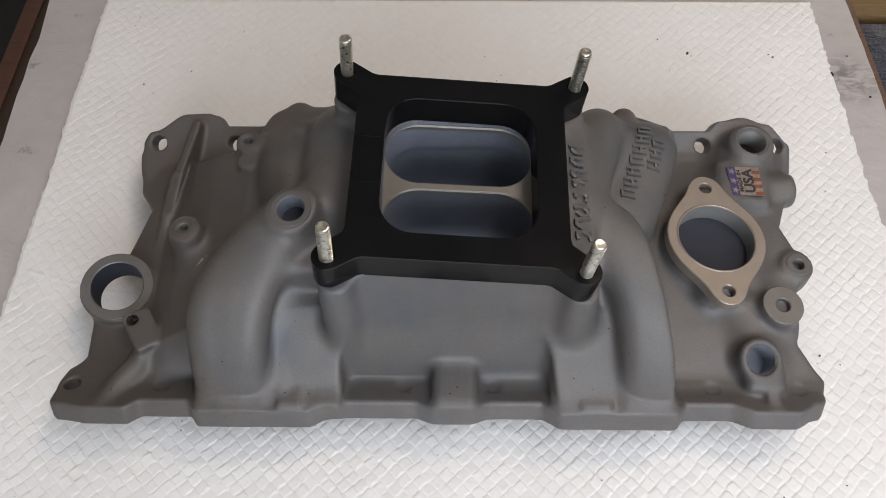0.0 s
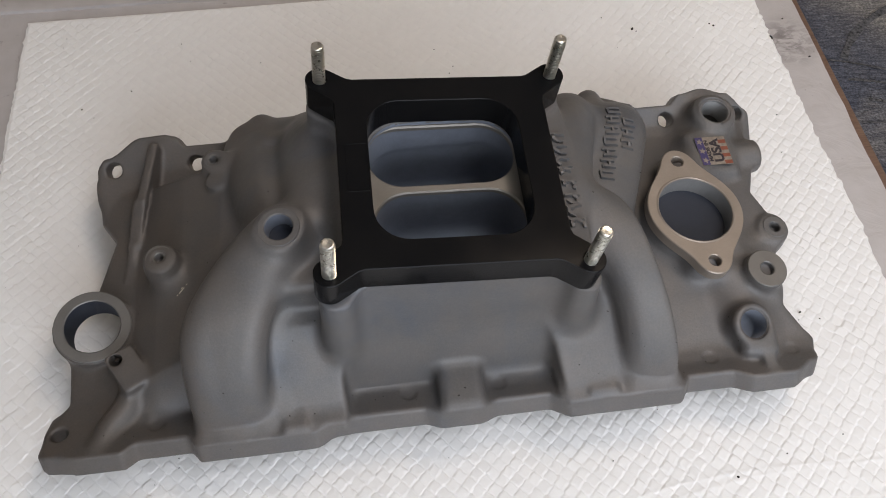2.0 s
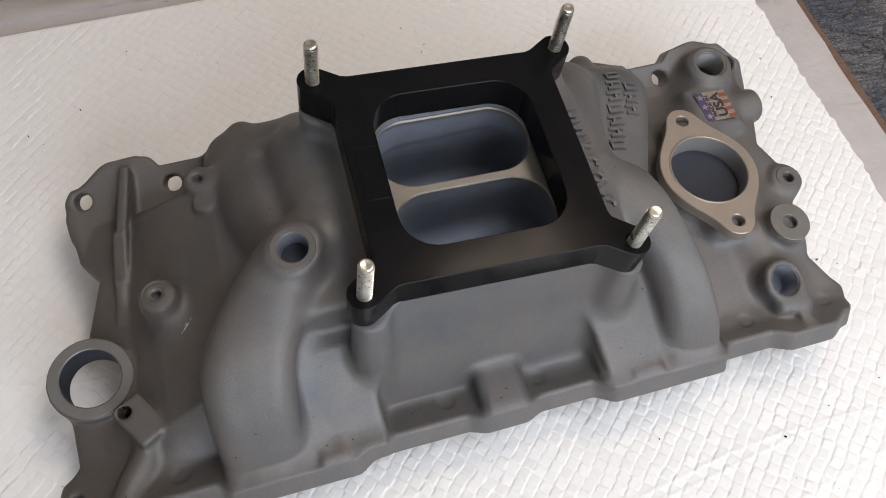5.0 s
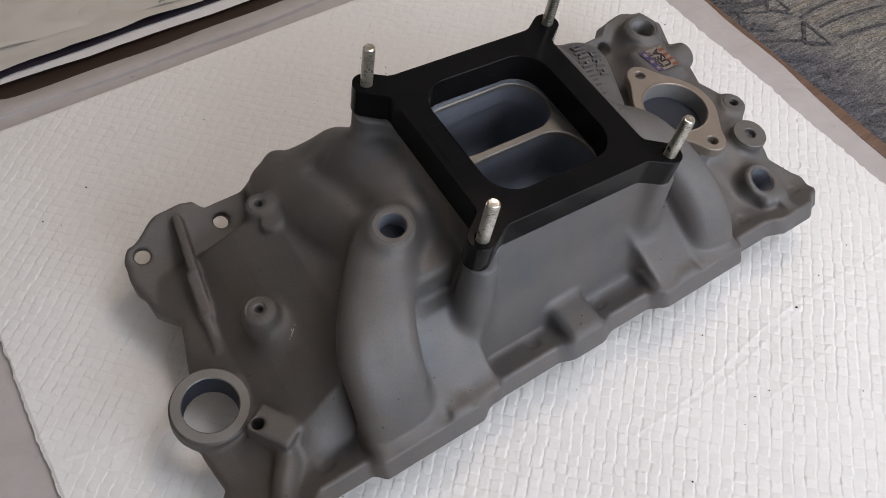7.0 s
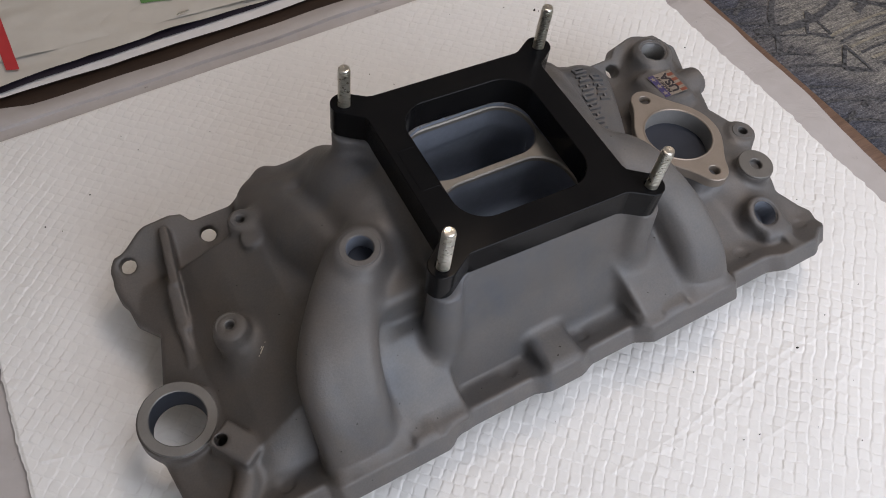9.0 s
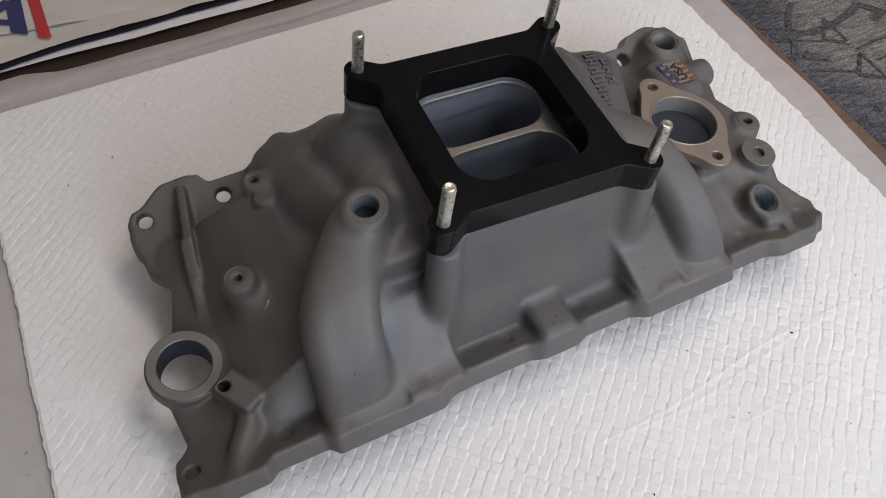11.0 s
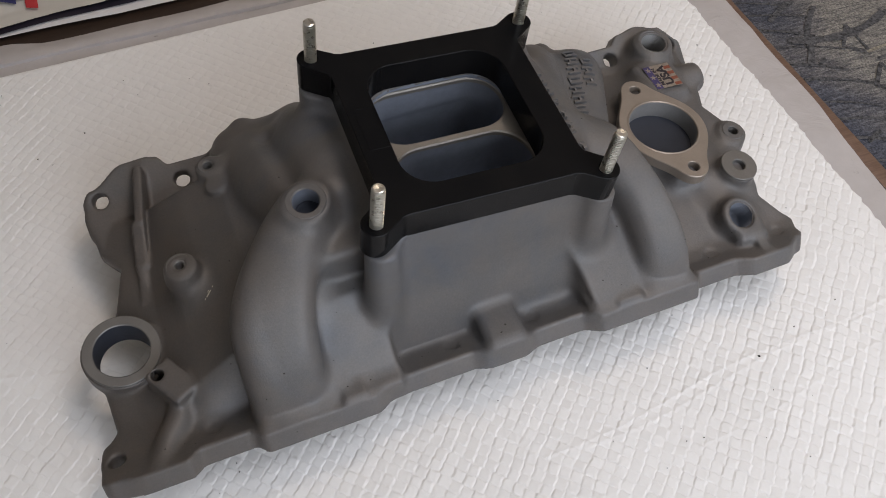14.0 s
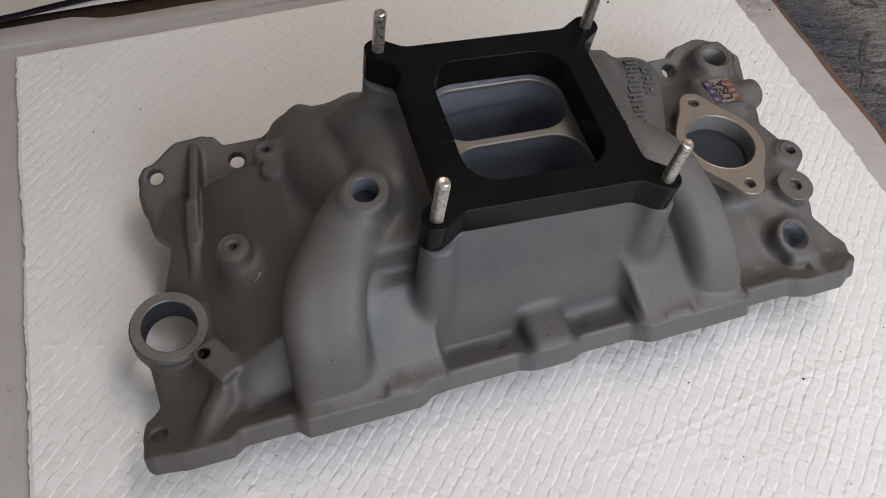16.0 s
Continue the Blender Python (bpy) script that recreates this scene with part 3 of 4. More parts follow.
def carve_casting():
    # runners: chains of (x, y, z, radius), those of one passage side by side, and how softly it joins what stands
    passages = [
        (8, [[(-66, 20, 108, 28), (-76, 55, 102, 25), (-84, 84, 79, 17.5), (-88, 101, 60, 19)]]),
        (12, [[(-84, 8, 98, 28), (-110, 34, 84, 24), (-124, 66, 68, 21), (-130, 86, 60, 19), (-128, 101, 59, 18)],
              [(-80, 14, 100, 28), (-102, 44, 88, 24), (-112, 76, 72, 20), (-111, 101, 60, 19)]]),
        (8, [[(74, 4, 106, 22), (86, 46, 99, 21), (98, 80, 84, 19), (104, 101, 56, 17)]]),
        (14, [[(104, 24, 66, 21), (116, 52, 66, 19), (126, 80, 66, 18), (132, 101, 48, 15)],
             [(120, 24, 62, 19), (132, 52, 65, 18), (142, 80, 64, 18), (146, 101, 46, 15)]]),
        (7, [[(-62, -4, 108, 24), (-93, -6, 114, 17), (-111, -30, 114, 14), (-127, -57, 104, 13), (-134, -82, 79, 13), (-135, -97, 46, 13)],
             [(-62, -4, 106, 24), (-105, -10, 114, 16), (-132, -36, 110, 13), (-149, -62, 99, 13), (-152, -84, 75, 13), (-152, -97, 46, 13.5)],
             [(-80, -2, 122, 10), (-90, -6, 124, 9), (-106, -29, 122, 9), (-122, -57, 112, 9), (-129, -83, 87, 9), (-130, -97, 52, 9)],
             [(-84, -4, 122, 10), (-101, -9, 124, 9), (-121, -33, 121, 9), (-138, -59, 110, 9), (-143, -83, 85, 9), (-143, -97, 52, 9)],
             [(-90, -6, 120, 10), (-111, -12, 123, 9), (-137, -37, 118, 9), (-153, -62, 107, 9), (-156, -84, 83, 9), (-156, -97, 52, 9)]]),
        (7, [[(64, 0, 104, 22), (84, -8, 104, 16), (100, -30, 103, 15), (112, -58, 93, 15), (116, -84, 71, 14), (116, -97, 46, 14)],
             [(64, 0, 102, 22), (94, -8, 101, 16), (115, -32, 99, 15), (128, -60, 88, 15), (131, -84, 70, 15), (131, -97, 46, 16)],
             [(66, -2, 114, 12), (82, -9, 113, 9), (95, -30, 112, 9), (108, -58, 102, 8), (113, -84, 81, 8), (113, -97, 54, 8)],
             [(66, -1, 113, 12), (90, -8, 112, 9), (109, -31, 111, 9), (122, -59, 101, 9), (127, -84, 81, 9), (127, -97, 54, 9)],
             [(66, 0, 112, 12), (99, -8, 110, 9), (122, -32, 110, 8), (136, -60, 100, 6), (140, -84, 82, 6), (140, -98, 56, 5)]]),
    ]
    # low shoulders beside the near runners, falling to the flange
    add(*cone((-112, -44, 90), (-125, -88, 58), 12, 11), k=7)
    add(*slab((-92, -28, 96), (25, 20, 25), (0, -4, 0), 6), k=6)
    add(*cone((96, -44, 84), (108, -88, 55), 11, 9), k=7)
    add(*cone((-110, -51, 83), (-84, -53, 83), 12, 12), k=8)
    add(*cone((-114, -84, 58), (-114, -100, 50), 12, 12), k=7)
    for x, y, z, half, lean, turn, crown in ((-94, -71.4, 60, (20, 32, 18), 39, 0, 17), (79, -77.6, 57.5, (21, 31, 17), 30, 9, 9)):
        add(*arched(np.array((x, y, z)), half, (lean, 0, turn), crown, 3.5), k=3)
        add(*slab((x, -99, 48), (20, 13, 11), r=3), k=3)
    for k, chains in passages:
        if chains[0][-1][1] > 0:
            chains = [[(x, y, z + 2.5 * (y < 95), r) for x, y, z, r in c] for c in chains]
        parts = [chain_rod(c) for c in chains]
        lo = np.min([p[0] for p in parts], 0)
        hi = np.max([p[1] for p in parts], 0)

        def passage(X, Y, Z):
            d = parts[0][2](X, Y, Z)
            for i, p in enumerate(parts[1:]):
                d = smin(d, p[2](X, Y, Z), 13 if i == 0 else 10)
            if chains[0][0][0] == 64:
                d = smax(d, (X - 135.5 + 0.25 * (Y + 104)) * 0.97, 3)
            for c in chains:
                x, y, z, r = c[-1]
                d = smin(d, slab((min(x, 136 - r) if y < 0 else x, math.copysign(99, y), 48), (r, 13, 11), r=4)[2](X, Y, Z), 6)
            return d
        add(lo, hi, passage, k)

    # plenum under the carburettor pad, flaring to the flanges
    def plenum(X, Y, Z):
        drop = np.clip(PAD_Z - Z, 0, 90)
        hx = np.where(X < 0, 62 + 0.22 * drop, 62 + np.minimum(1.6 * drop, 19) + 0.1 * drop)
        hy = 62 + 0.13 * drop + 1.8 * np.logaddexp(0, (drop - 50) / 6)
        d = smax((np.abs(X) - hx) * 0.8, (np.abs(Y) - hy) * 0.95, 12)
        return smax(d, Z - (PAD_Z + PAD_SLOPE * X), 1.2)
    add((-95, -98, 35), (95, 98, 142), plenum, 9)
    for sx in (-1, 1):
        for sy in (-1, 1):
            top = PAD_Z + PAD_SLOPE * 71.3 * sx
            a = (71.3 * sx, 65.5 * sy)

            def column(X, Y, Z, a=a, sx=sx, sy=sy):
                q = np.hypot(X - a[0], Y - a[1]) - 9.2 - 0.06 * np.clip(top - Z, 0, 99)
                arm = slab((a[0] - 9 * sx, a[1] - 9 * sy, 100), (14, 8, 60), (0, 0, 45 * sx * sy), 3)[2](X, Y, Z)
                return smax(smax(smin(q, arm, 6), Z - (PAD_Z + PAD_SLOPE * X), 1.2), zlow + 6 - Z, 16)
            zlow = 40 if sy < 0 else 90
            add((a[0] - 30, a[1] - 30, zlow), (a[0] + 30, a[1] + 30, 142), column, 7)

    # head flanges, rising outwards by 30 degrees; the far one has its own lobes
    ct, st = math.cos(radians(30)), math.sin(radians(30))
    lobes = [(-266, 11), (-254, 15), (-236, 18), (-212, 18), (-202, 11), (-173, 11), (-164, 20), (-96, 20), (-80, 11), (-28, 11), (-15, 16),
             (8, 16), (22, 11), (52, 11), (67, 20), (137, 20), (146, 11), (173, 11), (189, 18), (214, 18), (230, 10), (243, 0)]
    far_lobes = [(-244, 5), (-235, 12), (-208, 25.5), (-192, 26), (-185, 24.5), (-177, 16.5), (-152, 16.5), (-124, 25), (-73, 25), (-60, 16), (-4, 16), (5, 21),
                 (31, 21), (42, 16), (79, 16), (86, 25), (134, 25), (164, 14.5), (190, 14.5), (200, 22), (217, 25), (236, 20), (254, 5)]
    for side in (-1, 1):
        def flange(X, Y, Z):
            level = 49.0 if side < 0 else 46.7
            u = (side * Y - 97.5) * ct + (Z - level) * st
            v = -(side * Y - 97.5) * st + (Z - level) * ct
            out = steps(X, lobes if side < 0 else far_lobes)
            d = smax(u - out, np.abs(v + 7.5) - 7.5, 1.6)
            d = smax(d, -22 - u, 3)
            ends = np.maximum(X - (237.5 if side < 0 else 255), (-262 if side < 0 else -243) - X)
            return smax(d, ends, 5)
        lo, hi = ((-270, -130, 20), (256, -60, 74)) if side < 0 else ((-270, 60, 20), (256, 130, 74))
        add(lo, hi, flange, 5)

    # valley cover between the flanges, falling to the rear, with the outline of the two ends
    ends = polygon([(-261, -100), (-251, -72), (-254, -46), (-240, 5), (-228, 44), (-240, 62), (-243, 100), (-150, 112), (120, 112), (246, 105),
                    (244, 60), (230, 25), (240, -5), (228, -36), (226, -62), (240, -88), (236, -100)])

    def tray(X, Y, Z):
        high = np.interp(X, [-262, -236, -210, -192, -174, -146], [35, 38, 46.5, 60, 70, 82])
        far = high - np.maximum(high - 40, 0) * soft_step((Y - 74 + 0.08 * (X + 200)) / 14)
        near = high - np.maximum(high - 42, 0) * np.clip((-Y - 61 - 8 * np.clip((-158 - X) / 43, 0, 1.2)) / 24, 0, 1)
        rear = np.maximum(np.minimum(far, near), 36 + 0.14 * (np.abs(Y) - 50))
        front = 55 - 10 * np.clip(np.abs(Y) / 88, 0, 1) ** 2
        w = np.clip((X + 40) / 60, 0, 1)
        top = rear * (1 - w) + front * w
        d = np.abs(Z - top + 6) * 0.92 - 6
        return smax(smax(d, np.abs(Y) - 92, 4), ends(X, Y), 4)
    add((-268, -115, 20), (256, 120, 92), tray, 7)
    add(*slab((-112, 44, 70), (44, 58, 12), (-16, -38, 0), 10), k=24)
    add(*slab((-5, 0, 30), (140, 52, 30), r=10), k=10)

    groove((-108, 72), (-103, 16), 5.0, 7.0, 70)
    groove((108, 72), (100, 18), 1.4, 7.0, 70)
    # boss of the heat passage, near and far
    for x, s in ((-2, -1), (20, 1)):
        add(*slab((x, 93 * s, 49), (14.5, 20, 12), (4 * s, 0, 0), 6), k=6)
    # small shoulders where the two passages meet the flange
    for x, w in ((-106, 8), (87, 10)):
        add(*slab((x, -105, 53.5), (w, 9, 7), (-8, 0, 0), 2.5), k=2.5)
    # vacuum boss on top of the rear runner
    add(*drum((-101, -16, 139), (-0.05, -0.05, 1), 15, -22, 0, 4), k=8)

    # rear: ring of the distributor hole, its clamp pad, ribs and bosses
    add(*drum((-236, -24, 49.5), (0.10, -0.10, 1), 25.5, -16, 0, 1.2), k=4)
    add(*slab((-209.5, -59.5, 49.5), (15, 9.5, 9.5), (-6, 0, -58), 2), k=3)
    add(*chain_rod([(-208, -70, 45, 8), (-212, -80, 45, 8.5), (-221, -93, 46, 8), (-227, -107, 49, 7)]), k=4)
    add(*slab((-202, 88, 52.5), (3.3, 24, 9), (4, 0, -9.3), 1.2), k=3)
    add(*slab((-209, 51, 46.5), (4.6, 17, 9), (14, 0, -8), 1.5), k=3)
    add(*slab((-213.5, 24, 40), (3.0, 14, 9), (14, 0, -6), 1.5), k=3)
    add(*drum((-185, 4, 82), (0, 0, 1), 9.6, -14, 0, 1.2), k=3)
    add(*cone((-184, 2, 71), (-178, -6, 54), 11.5, 18), k=9)
    add(*drum((-150, 75, 84.5), (0, 0, 1), 8.5, -14, 0, 2), k=5)
    add(*cone((-149, 75, 78), (-134, 72, 76), 8, 10), k=6)
    add(*cone((-152, 72, 64), (-138, 70, 66), 9, 10), k=6)
    add(*drum((-148.5, 59, 85), (-0.1, 0.05, 1), 8.2, -14, 0, 3.0), k=2)
    add(*cone((-119, 112, 68), (-116, 96, 72), 9.5, 10), k=4)
    add(*cone((125, 112, 63), (122, 94, 70), 9.5, 10), k=6)

    # front: water passage, thermostat seat and its neighbours
    add(*drum((178, 6, 66), (0.06, 0.04, 1), 32, -40, 0, 2), k=9)
    add(*slab((176, 6, 52), (12, 46, 14), r=8), k=10)
    add(*cone((196, 52, 44), (217, 90, 42), 20, 20), k=12)
    add(*cone((216, 88, 40), (217, 91, 60), 21, 14), k=8)
    add(*slab((207, 58, 51.6), (17, 19, 10), (0, 4, 2), 4), k=7)
    add(*drum((218, 91, 65), (0.0, -0.05, 1), 16, -25, 0, 2.5), k=6)
    add(*drum((247, 61, 46), (1, 0.06, 0), 12.5, -32, 0, 3), k=5)
    add(*cone((195, -40, 42), (199, -75, 40), 17, 15), k=12)
    add(*drum((196, -79, 61), (0.12, -0.32, 1), 14.5, -30, 0, 4), k=5)
    add(*slab((198, -89, 44), (13, 10, 14), (0, 0, -4), 6), k=4)
    add(*slab((201, -100, 48), (4.2, 12, 8), (0, 0, 0), 2), k=3)
    add(*drum((214, -43, 66.5), (0.05, -0.05, 1), 14, -14, 0, 1.5), k=4)
    add(*drum((234.5, -8, 58), (0.05, 0, 1), 11, -18, 0, 2.5), k=5)
    add(*cone((205, -20, 46), (231, -12, 46), 12, 9), k=8)
    add(*cone((205, -42, 46), (219, -50, 44), 14, 10), k=8)

    # underside: the faces that bolt to the heads slope inwards, and the ends are open below
    sl, X, Y, Z = grid(ORG, TOP)
    FIELD[:] = smax(FIELD, (np.abs(Y - 1) - 123) * 0.5 - (Z - 43) * 0.866, 2)
    for x0, x1 in ((-280, -142),):
        def hollow(X, Y, Z):
            roof = np.interp(X, [-262, -236, -210, -174, -146], [24, 28, 34, 52, 60]) - 38 * np.clip(np.abs(Y) / 84, 0, 1) ** 2
            return smax(np.abs(Y) - 84, smax(Z - roof, np.maximum(x0 - X, X - x1), 6), 8)
        cut((x0, -90, -5), (x1, 90, 70), hollow, 3)

    # the ring of the distributor hole stands clear of the cover
    cut(*drum((-236, -24, 49.5), (0.10, -0.10, 1), 26.5, 0.2, 14, 2), k=2)
    # openings
    cut((-47, -49, 130), (47, 49, 152), lambda X, Y, Z: smax(smax(np.abs(X) - 46.5, np.abs(Y - 1.5) - 49, 30), PAD_Z - 4.2 + PAD_SLOPE * X - Z, 0.8), 0.8)
    for y0, y1, zb in ((5, 50.5, 62), (-49, 0, 84)):
        def slot(X, Y, Z):
            # the far opening widens below its machined lip: added undercut for the shade line
            far = np.where(y1 > 10, y1 - 1.7 * soft_step((Z - 108) / 8), y1)
            hx, hy = 46.0, (far - y0) / 2
            r = 22
            qx, qy = np.maximum(np.abs(X) - hx + r, 0), np.maximum(np.abs(Y - (y0 + far) / 2) - hy + r, 0)
            return smax(np.hypot(qx, qy) - r, zb - Z, 12)
        cut((-50, y0, zb), (50, y1, 150), slot, 1.2)
    holes = [((-252, -94, 46), 5.2), ((-193, -94, 46), 5.2), ((-35, -94, 46), 4.8), ((23, -94, 46), 4.8), ((165, -94, 46), 4.8), ((221, -94, 46), 4.8),
             ((-230, 101, 47), 5.6), ((-171, 101, 47), 5.6), ((187, 101, 47), 5.6), ((243, 101, 47), 5.6)]
    for c, r in holes:
        deep = -1.1 if c[1] < 0 and -200 < c[0] < 230 else -30
        cut(*drum((c[0], c[1], top_z(c[0], c[1]) if deep > -5 else c[2]), (0, -0.5 if c[1] > 0 else 0.28, 1), r, deep, 5), k=1)
    for c, ax, r, h0 in [((-236, -24, 49.5), (0.10, -0.10, 1), 18.8, -60), ((-217, -53, 58), (0, -0.1, 1), 4, -25), ((-185, 4, 82), (0, 0, 1), 3.8, -5),
                         ((-150, 75, 84.5), (0, 0, 1), 4, -6), ((-101, -16, 139), (-0.05, -0.05, 1), 9, -13), ((178, 6, 66), (0.06, 0.04, 1), 27.6, -34),
                         ((218, 91, 65), (0.0, -0.05, 1), 11.4, -70), ((196, -79, 61), (0.12, -0.32, 1), 9.8, -18), ((214, -43, 66.5), (0.05, -0.05, 1), 5.4, -3.5),
                         ((234.5, -8, 58), (0.05, 0, 1), 4.6, -6)]:
        cut(*drum(c, ax, r, h0, 12, 0.8), k=1)
    add(*drum((177, 6, 56), (0.06, 0.04, 1), 34, -24, 0, 2), k=2)


def surface_nets(f):
    """Quads round the zero level of the field."""
    neg = f < 0
    mixed = np.zeros(tuple(n - 1 for n in f.shape), np.int8)
    corners = [(i, j, k) for i in (0, 1) for j in (0, 1) for k in (0, 1)]
    for i, j, k in corners:
        mixed += neg[i:f.shape[0] - 1 + i, j:f.shape[1] - 1 + j, k:f.shape[2] - 1 + k]
    idx = np.argwhere((mixed > 0) & (mixed < 8))
    pos, cnt = np.zeros((len(idx), 3)), np.zeros(len(idx))
    for a in corners:
        for axis in range(3):
            if a[axis] == 0:
                b = list(a)
                b[axis] = 1
                ia, ib = idx + np.array(a), idx + np.array(b)
                fa, fb = f[tuple(ia.T)], f[tuple(ib.T)]
                hit = (fa < 0) != (fb < 0)
                t = np.where(hit, fa / np.where(hit, fa - fb, 1), 0)
                p = np.array(a, float)[None] + np.eye(3)[axis][None] * t[:, None]
                pos += p * hit[:, None]
                cnt += hit
    verts = ORG + STEP * (idx + pos / cnt[:, None])
    ids = np.full(mixed.shape, -1, np.int64)
    ids[tuple(idx.T)] = np.arange(len(idx))
    quads = []
    for axis in range(3):
        u, v = (axis + 1) % 3, (axis + 2) % 3
        lo = [slice(None)] * 3
        hi = [slice(None)] * 3
        lo[axis], hi[axis] = slice(0, -1), slice(1, None)
        na, nb = neg[tuple(lo)], neg[tuple(hi)]
        e = np.argwhere(na != nb)
        e = e[(e[:, u] > 0) & (e[:, v] > 0) & (e[:, u] < f.shape[u] - 1) & (e[:, v] < f.shape[v] - 1)]
        du, dv = np.eye(3, dtype=int)[u], np.eye(3, dtype=int)[v]
        c = [ids[tuple((e - o).T)] for o in (du + dv, dv, 0 * du, du)]
        q = np.stack(c, -1)
        flip = ~na[tuple(e.T)]
        q[flip] = q[flip][:, ::-1]
        quads.append(q)
    return verts, np.concatenate(quads)


def top_z(x, y):
    """Height of the casting's upper surface over a place in the plan, in millimetres."""
    u, v = (x - ORG[0]) / STEP, (y - ORG[1]) / STEP
    i, j = int(u), int(v)
    a, c = u - i, v - j
    col = (FIELD[i, j] * (1 - a) * (1 - c) + FIELD[i + 1, j] * a * (1 - c) + FIELD[i, j + 1] * (1 - a) * c + FIELD[i + 1, j + 1] * a * c)
    k = int(np.nonzero(col < 0)[0][-1])
    return float(ORG[2] + STEP * (k + col[k] / (col[k] - col[k + 1])))


ROLL = 2.6                                   # the manifold rocks a little on its valley floor
BASE = pose(0, 0.0073, 0.0, ROLL, 0, 0)
manifold = thing("intake_manifold", "bare grey cast aluminium engine intake manifold lying on the pad", "intake manifold", m=BASE)
carve_casting()
VERTS, QUADS = surface_nets(FIELD)
casting = array_mesh("casting", VERTS / 1000.0, QUADS, CAST, manifold)
casting.data.materials.append(BORE_LIT)
casting.data.materials.append(INNER_SHADE)
MID = VERTS[QUADS].mean(1)
# Faces inside the plenum and ports take the bluish daylight colour.
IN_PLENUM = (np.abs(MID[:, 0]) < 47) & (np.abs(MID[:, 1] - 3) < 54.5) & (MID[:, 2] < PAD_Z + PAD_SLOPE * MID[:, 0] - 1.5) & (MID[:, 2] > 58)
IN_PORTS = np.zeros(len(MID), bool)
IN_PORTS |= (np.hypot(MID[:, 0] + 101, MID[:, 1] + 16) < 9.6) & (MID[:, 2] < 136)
# Floors of the seat and vacuum port take the painted-shade colour.
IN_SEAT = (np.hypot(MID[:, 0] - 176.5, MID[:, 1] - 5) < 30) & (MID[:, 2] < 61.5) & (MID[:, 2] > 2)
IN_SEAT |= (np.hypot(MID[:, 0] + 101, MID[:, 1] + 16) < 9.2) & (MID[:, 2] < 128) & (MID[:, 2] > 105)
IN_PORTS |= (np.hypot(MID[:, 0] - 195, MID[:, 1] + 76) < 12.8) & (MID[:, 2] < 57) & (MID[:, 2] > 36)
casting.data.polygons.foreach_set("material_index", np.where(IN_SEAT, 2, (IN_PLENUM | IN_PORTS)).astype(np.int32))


# ---- spacer and studs ----
PAD_POSE = BASE @ pose(0, 0, PAD_Z / 1000, 0, math.degrees(math.atan(-PAD_SLOPE)), 0)


def rounded_rect(hx, hy, r, n=8, cx=0.0, cy=0.0):
    pts = []
    for sx, sy, a in ((1, -1, -90), (1, 1, 0), (-1, 1, 90), (-1, -1, 180)):
        for i in range(n + 1):
            t = radians(a + 90 * i / n)
            pts.append((cx + sx * (hx - r) + r * math.cos(t), cy + sy * (hy - r) + r * math.sin(t)))
    return pts


SEATED = pose(-0.0013, 0.0003, 0, 0, 0, -1.1)           # the spacer sits a little askew on its pad


def spacer():
    sp = thing("carburetor_spacer", "black plastic four-corner carburetor spacer on the manifold pad", "spacer", m=PAD_POSE @ SEATED @ pose(0, 0.0014, 0))
    # one corner, from the far side edge round the ear to the end edge
    ear = Vector((0.0713, 0.0655))
    arc = [(ear.x + 0.0088 * math.cos(radians(a)), ear.y + 0.0088 * math.sin(radians(a))) for a in range(-42, 133, 12)]
    quarter = [(0.0635, 0.046), (0.0645, 0.0495), *arc, (0.056, 0.066), (0.0525, 0.065)]
    outer = []
    for sx, sy in ((1, 1), (-1, 1), (-1, -1), (1, -1)):
        q = [(sx * x, sy * y) for x, y in quarter]
        outer += q if sx * sy > 0 else q[::-1]
    hole = rounded_rect(0.0455, 0.0475, 0.02)
    bolts = [ring_points(sx * 0.0713, sy * 0.0655, 0.0042, 20) for sx in (1, -1) for sy in (1, -1)]
    part("body", plate(outer, [hole, *bolts], 0.0002, 0.0216, 0.0005), BLACK, sp)
    part("raised_panel", plate(rounded_rect(0.0065, 0.0165, 0.001, 2, -0.0525, 0.0006), [rounded_rect(0.0059, 0.0159, 0.0006, 2, -0.0525, 0.0006)], 0.0214, 0.0219, 0.0001), BLACK, sp)
    prof = [(0.0, 0.0), (0.0031, 0.0)]
    z, top = 0.0, 0.054
    while z < top - 0.003:
        prof += [(0.0029, z), (0.0029, z + 0.0004), (0.0039, z + 0.0006), (0.0039, z + 0.0012)]
        z += 0.0014
    prof += [(0.0031, top - 0.0024), (0.0036, top - 0.0018), (0.0036, top - 0.0008), (0.0033, top - 0.0002), (0.0027, top), (0.0012, top - 0.0001), (0.0001, top - 0.0002)]
    first = None
    for sx in (-1, 1):
        for sy in (-1, 1):
            sunk = {(-1, 1): 0.003, (1, -1): 0.001}.get((sx, sy), 0)
            m = PAD_POSE @ SEATED @ pose(sx * 0.0713 - 0.0004, sy * 0.0655 + 0.0004, 0.0005 - sunk)
            if first is None:
                first = mesh_object("threaded_stud", lathe(prof[1:], 24), ZINC, None, "", False)
                tagged(first, "zinc-plated threaded steel stud standing in the spacer corner", "stud", "carburetor studs")
                first.matrix_world = m
            else:
                copy_thing(first, m)


spacer()


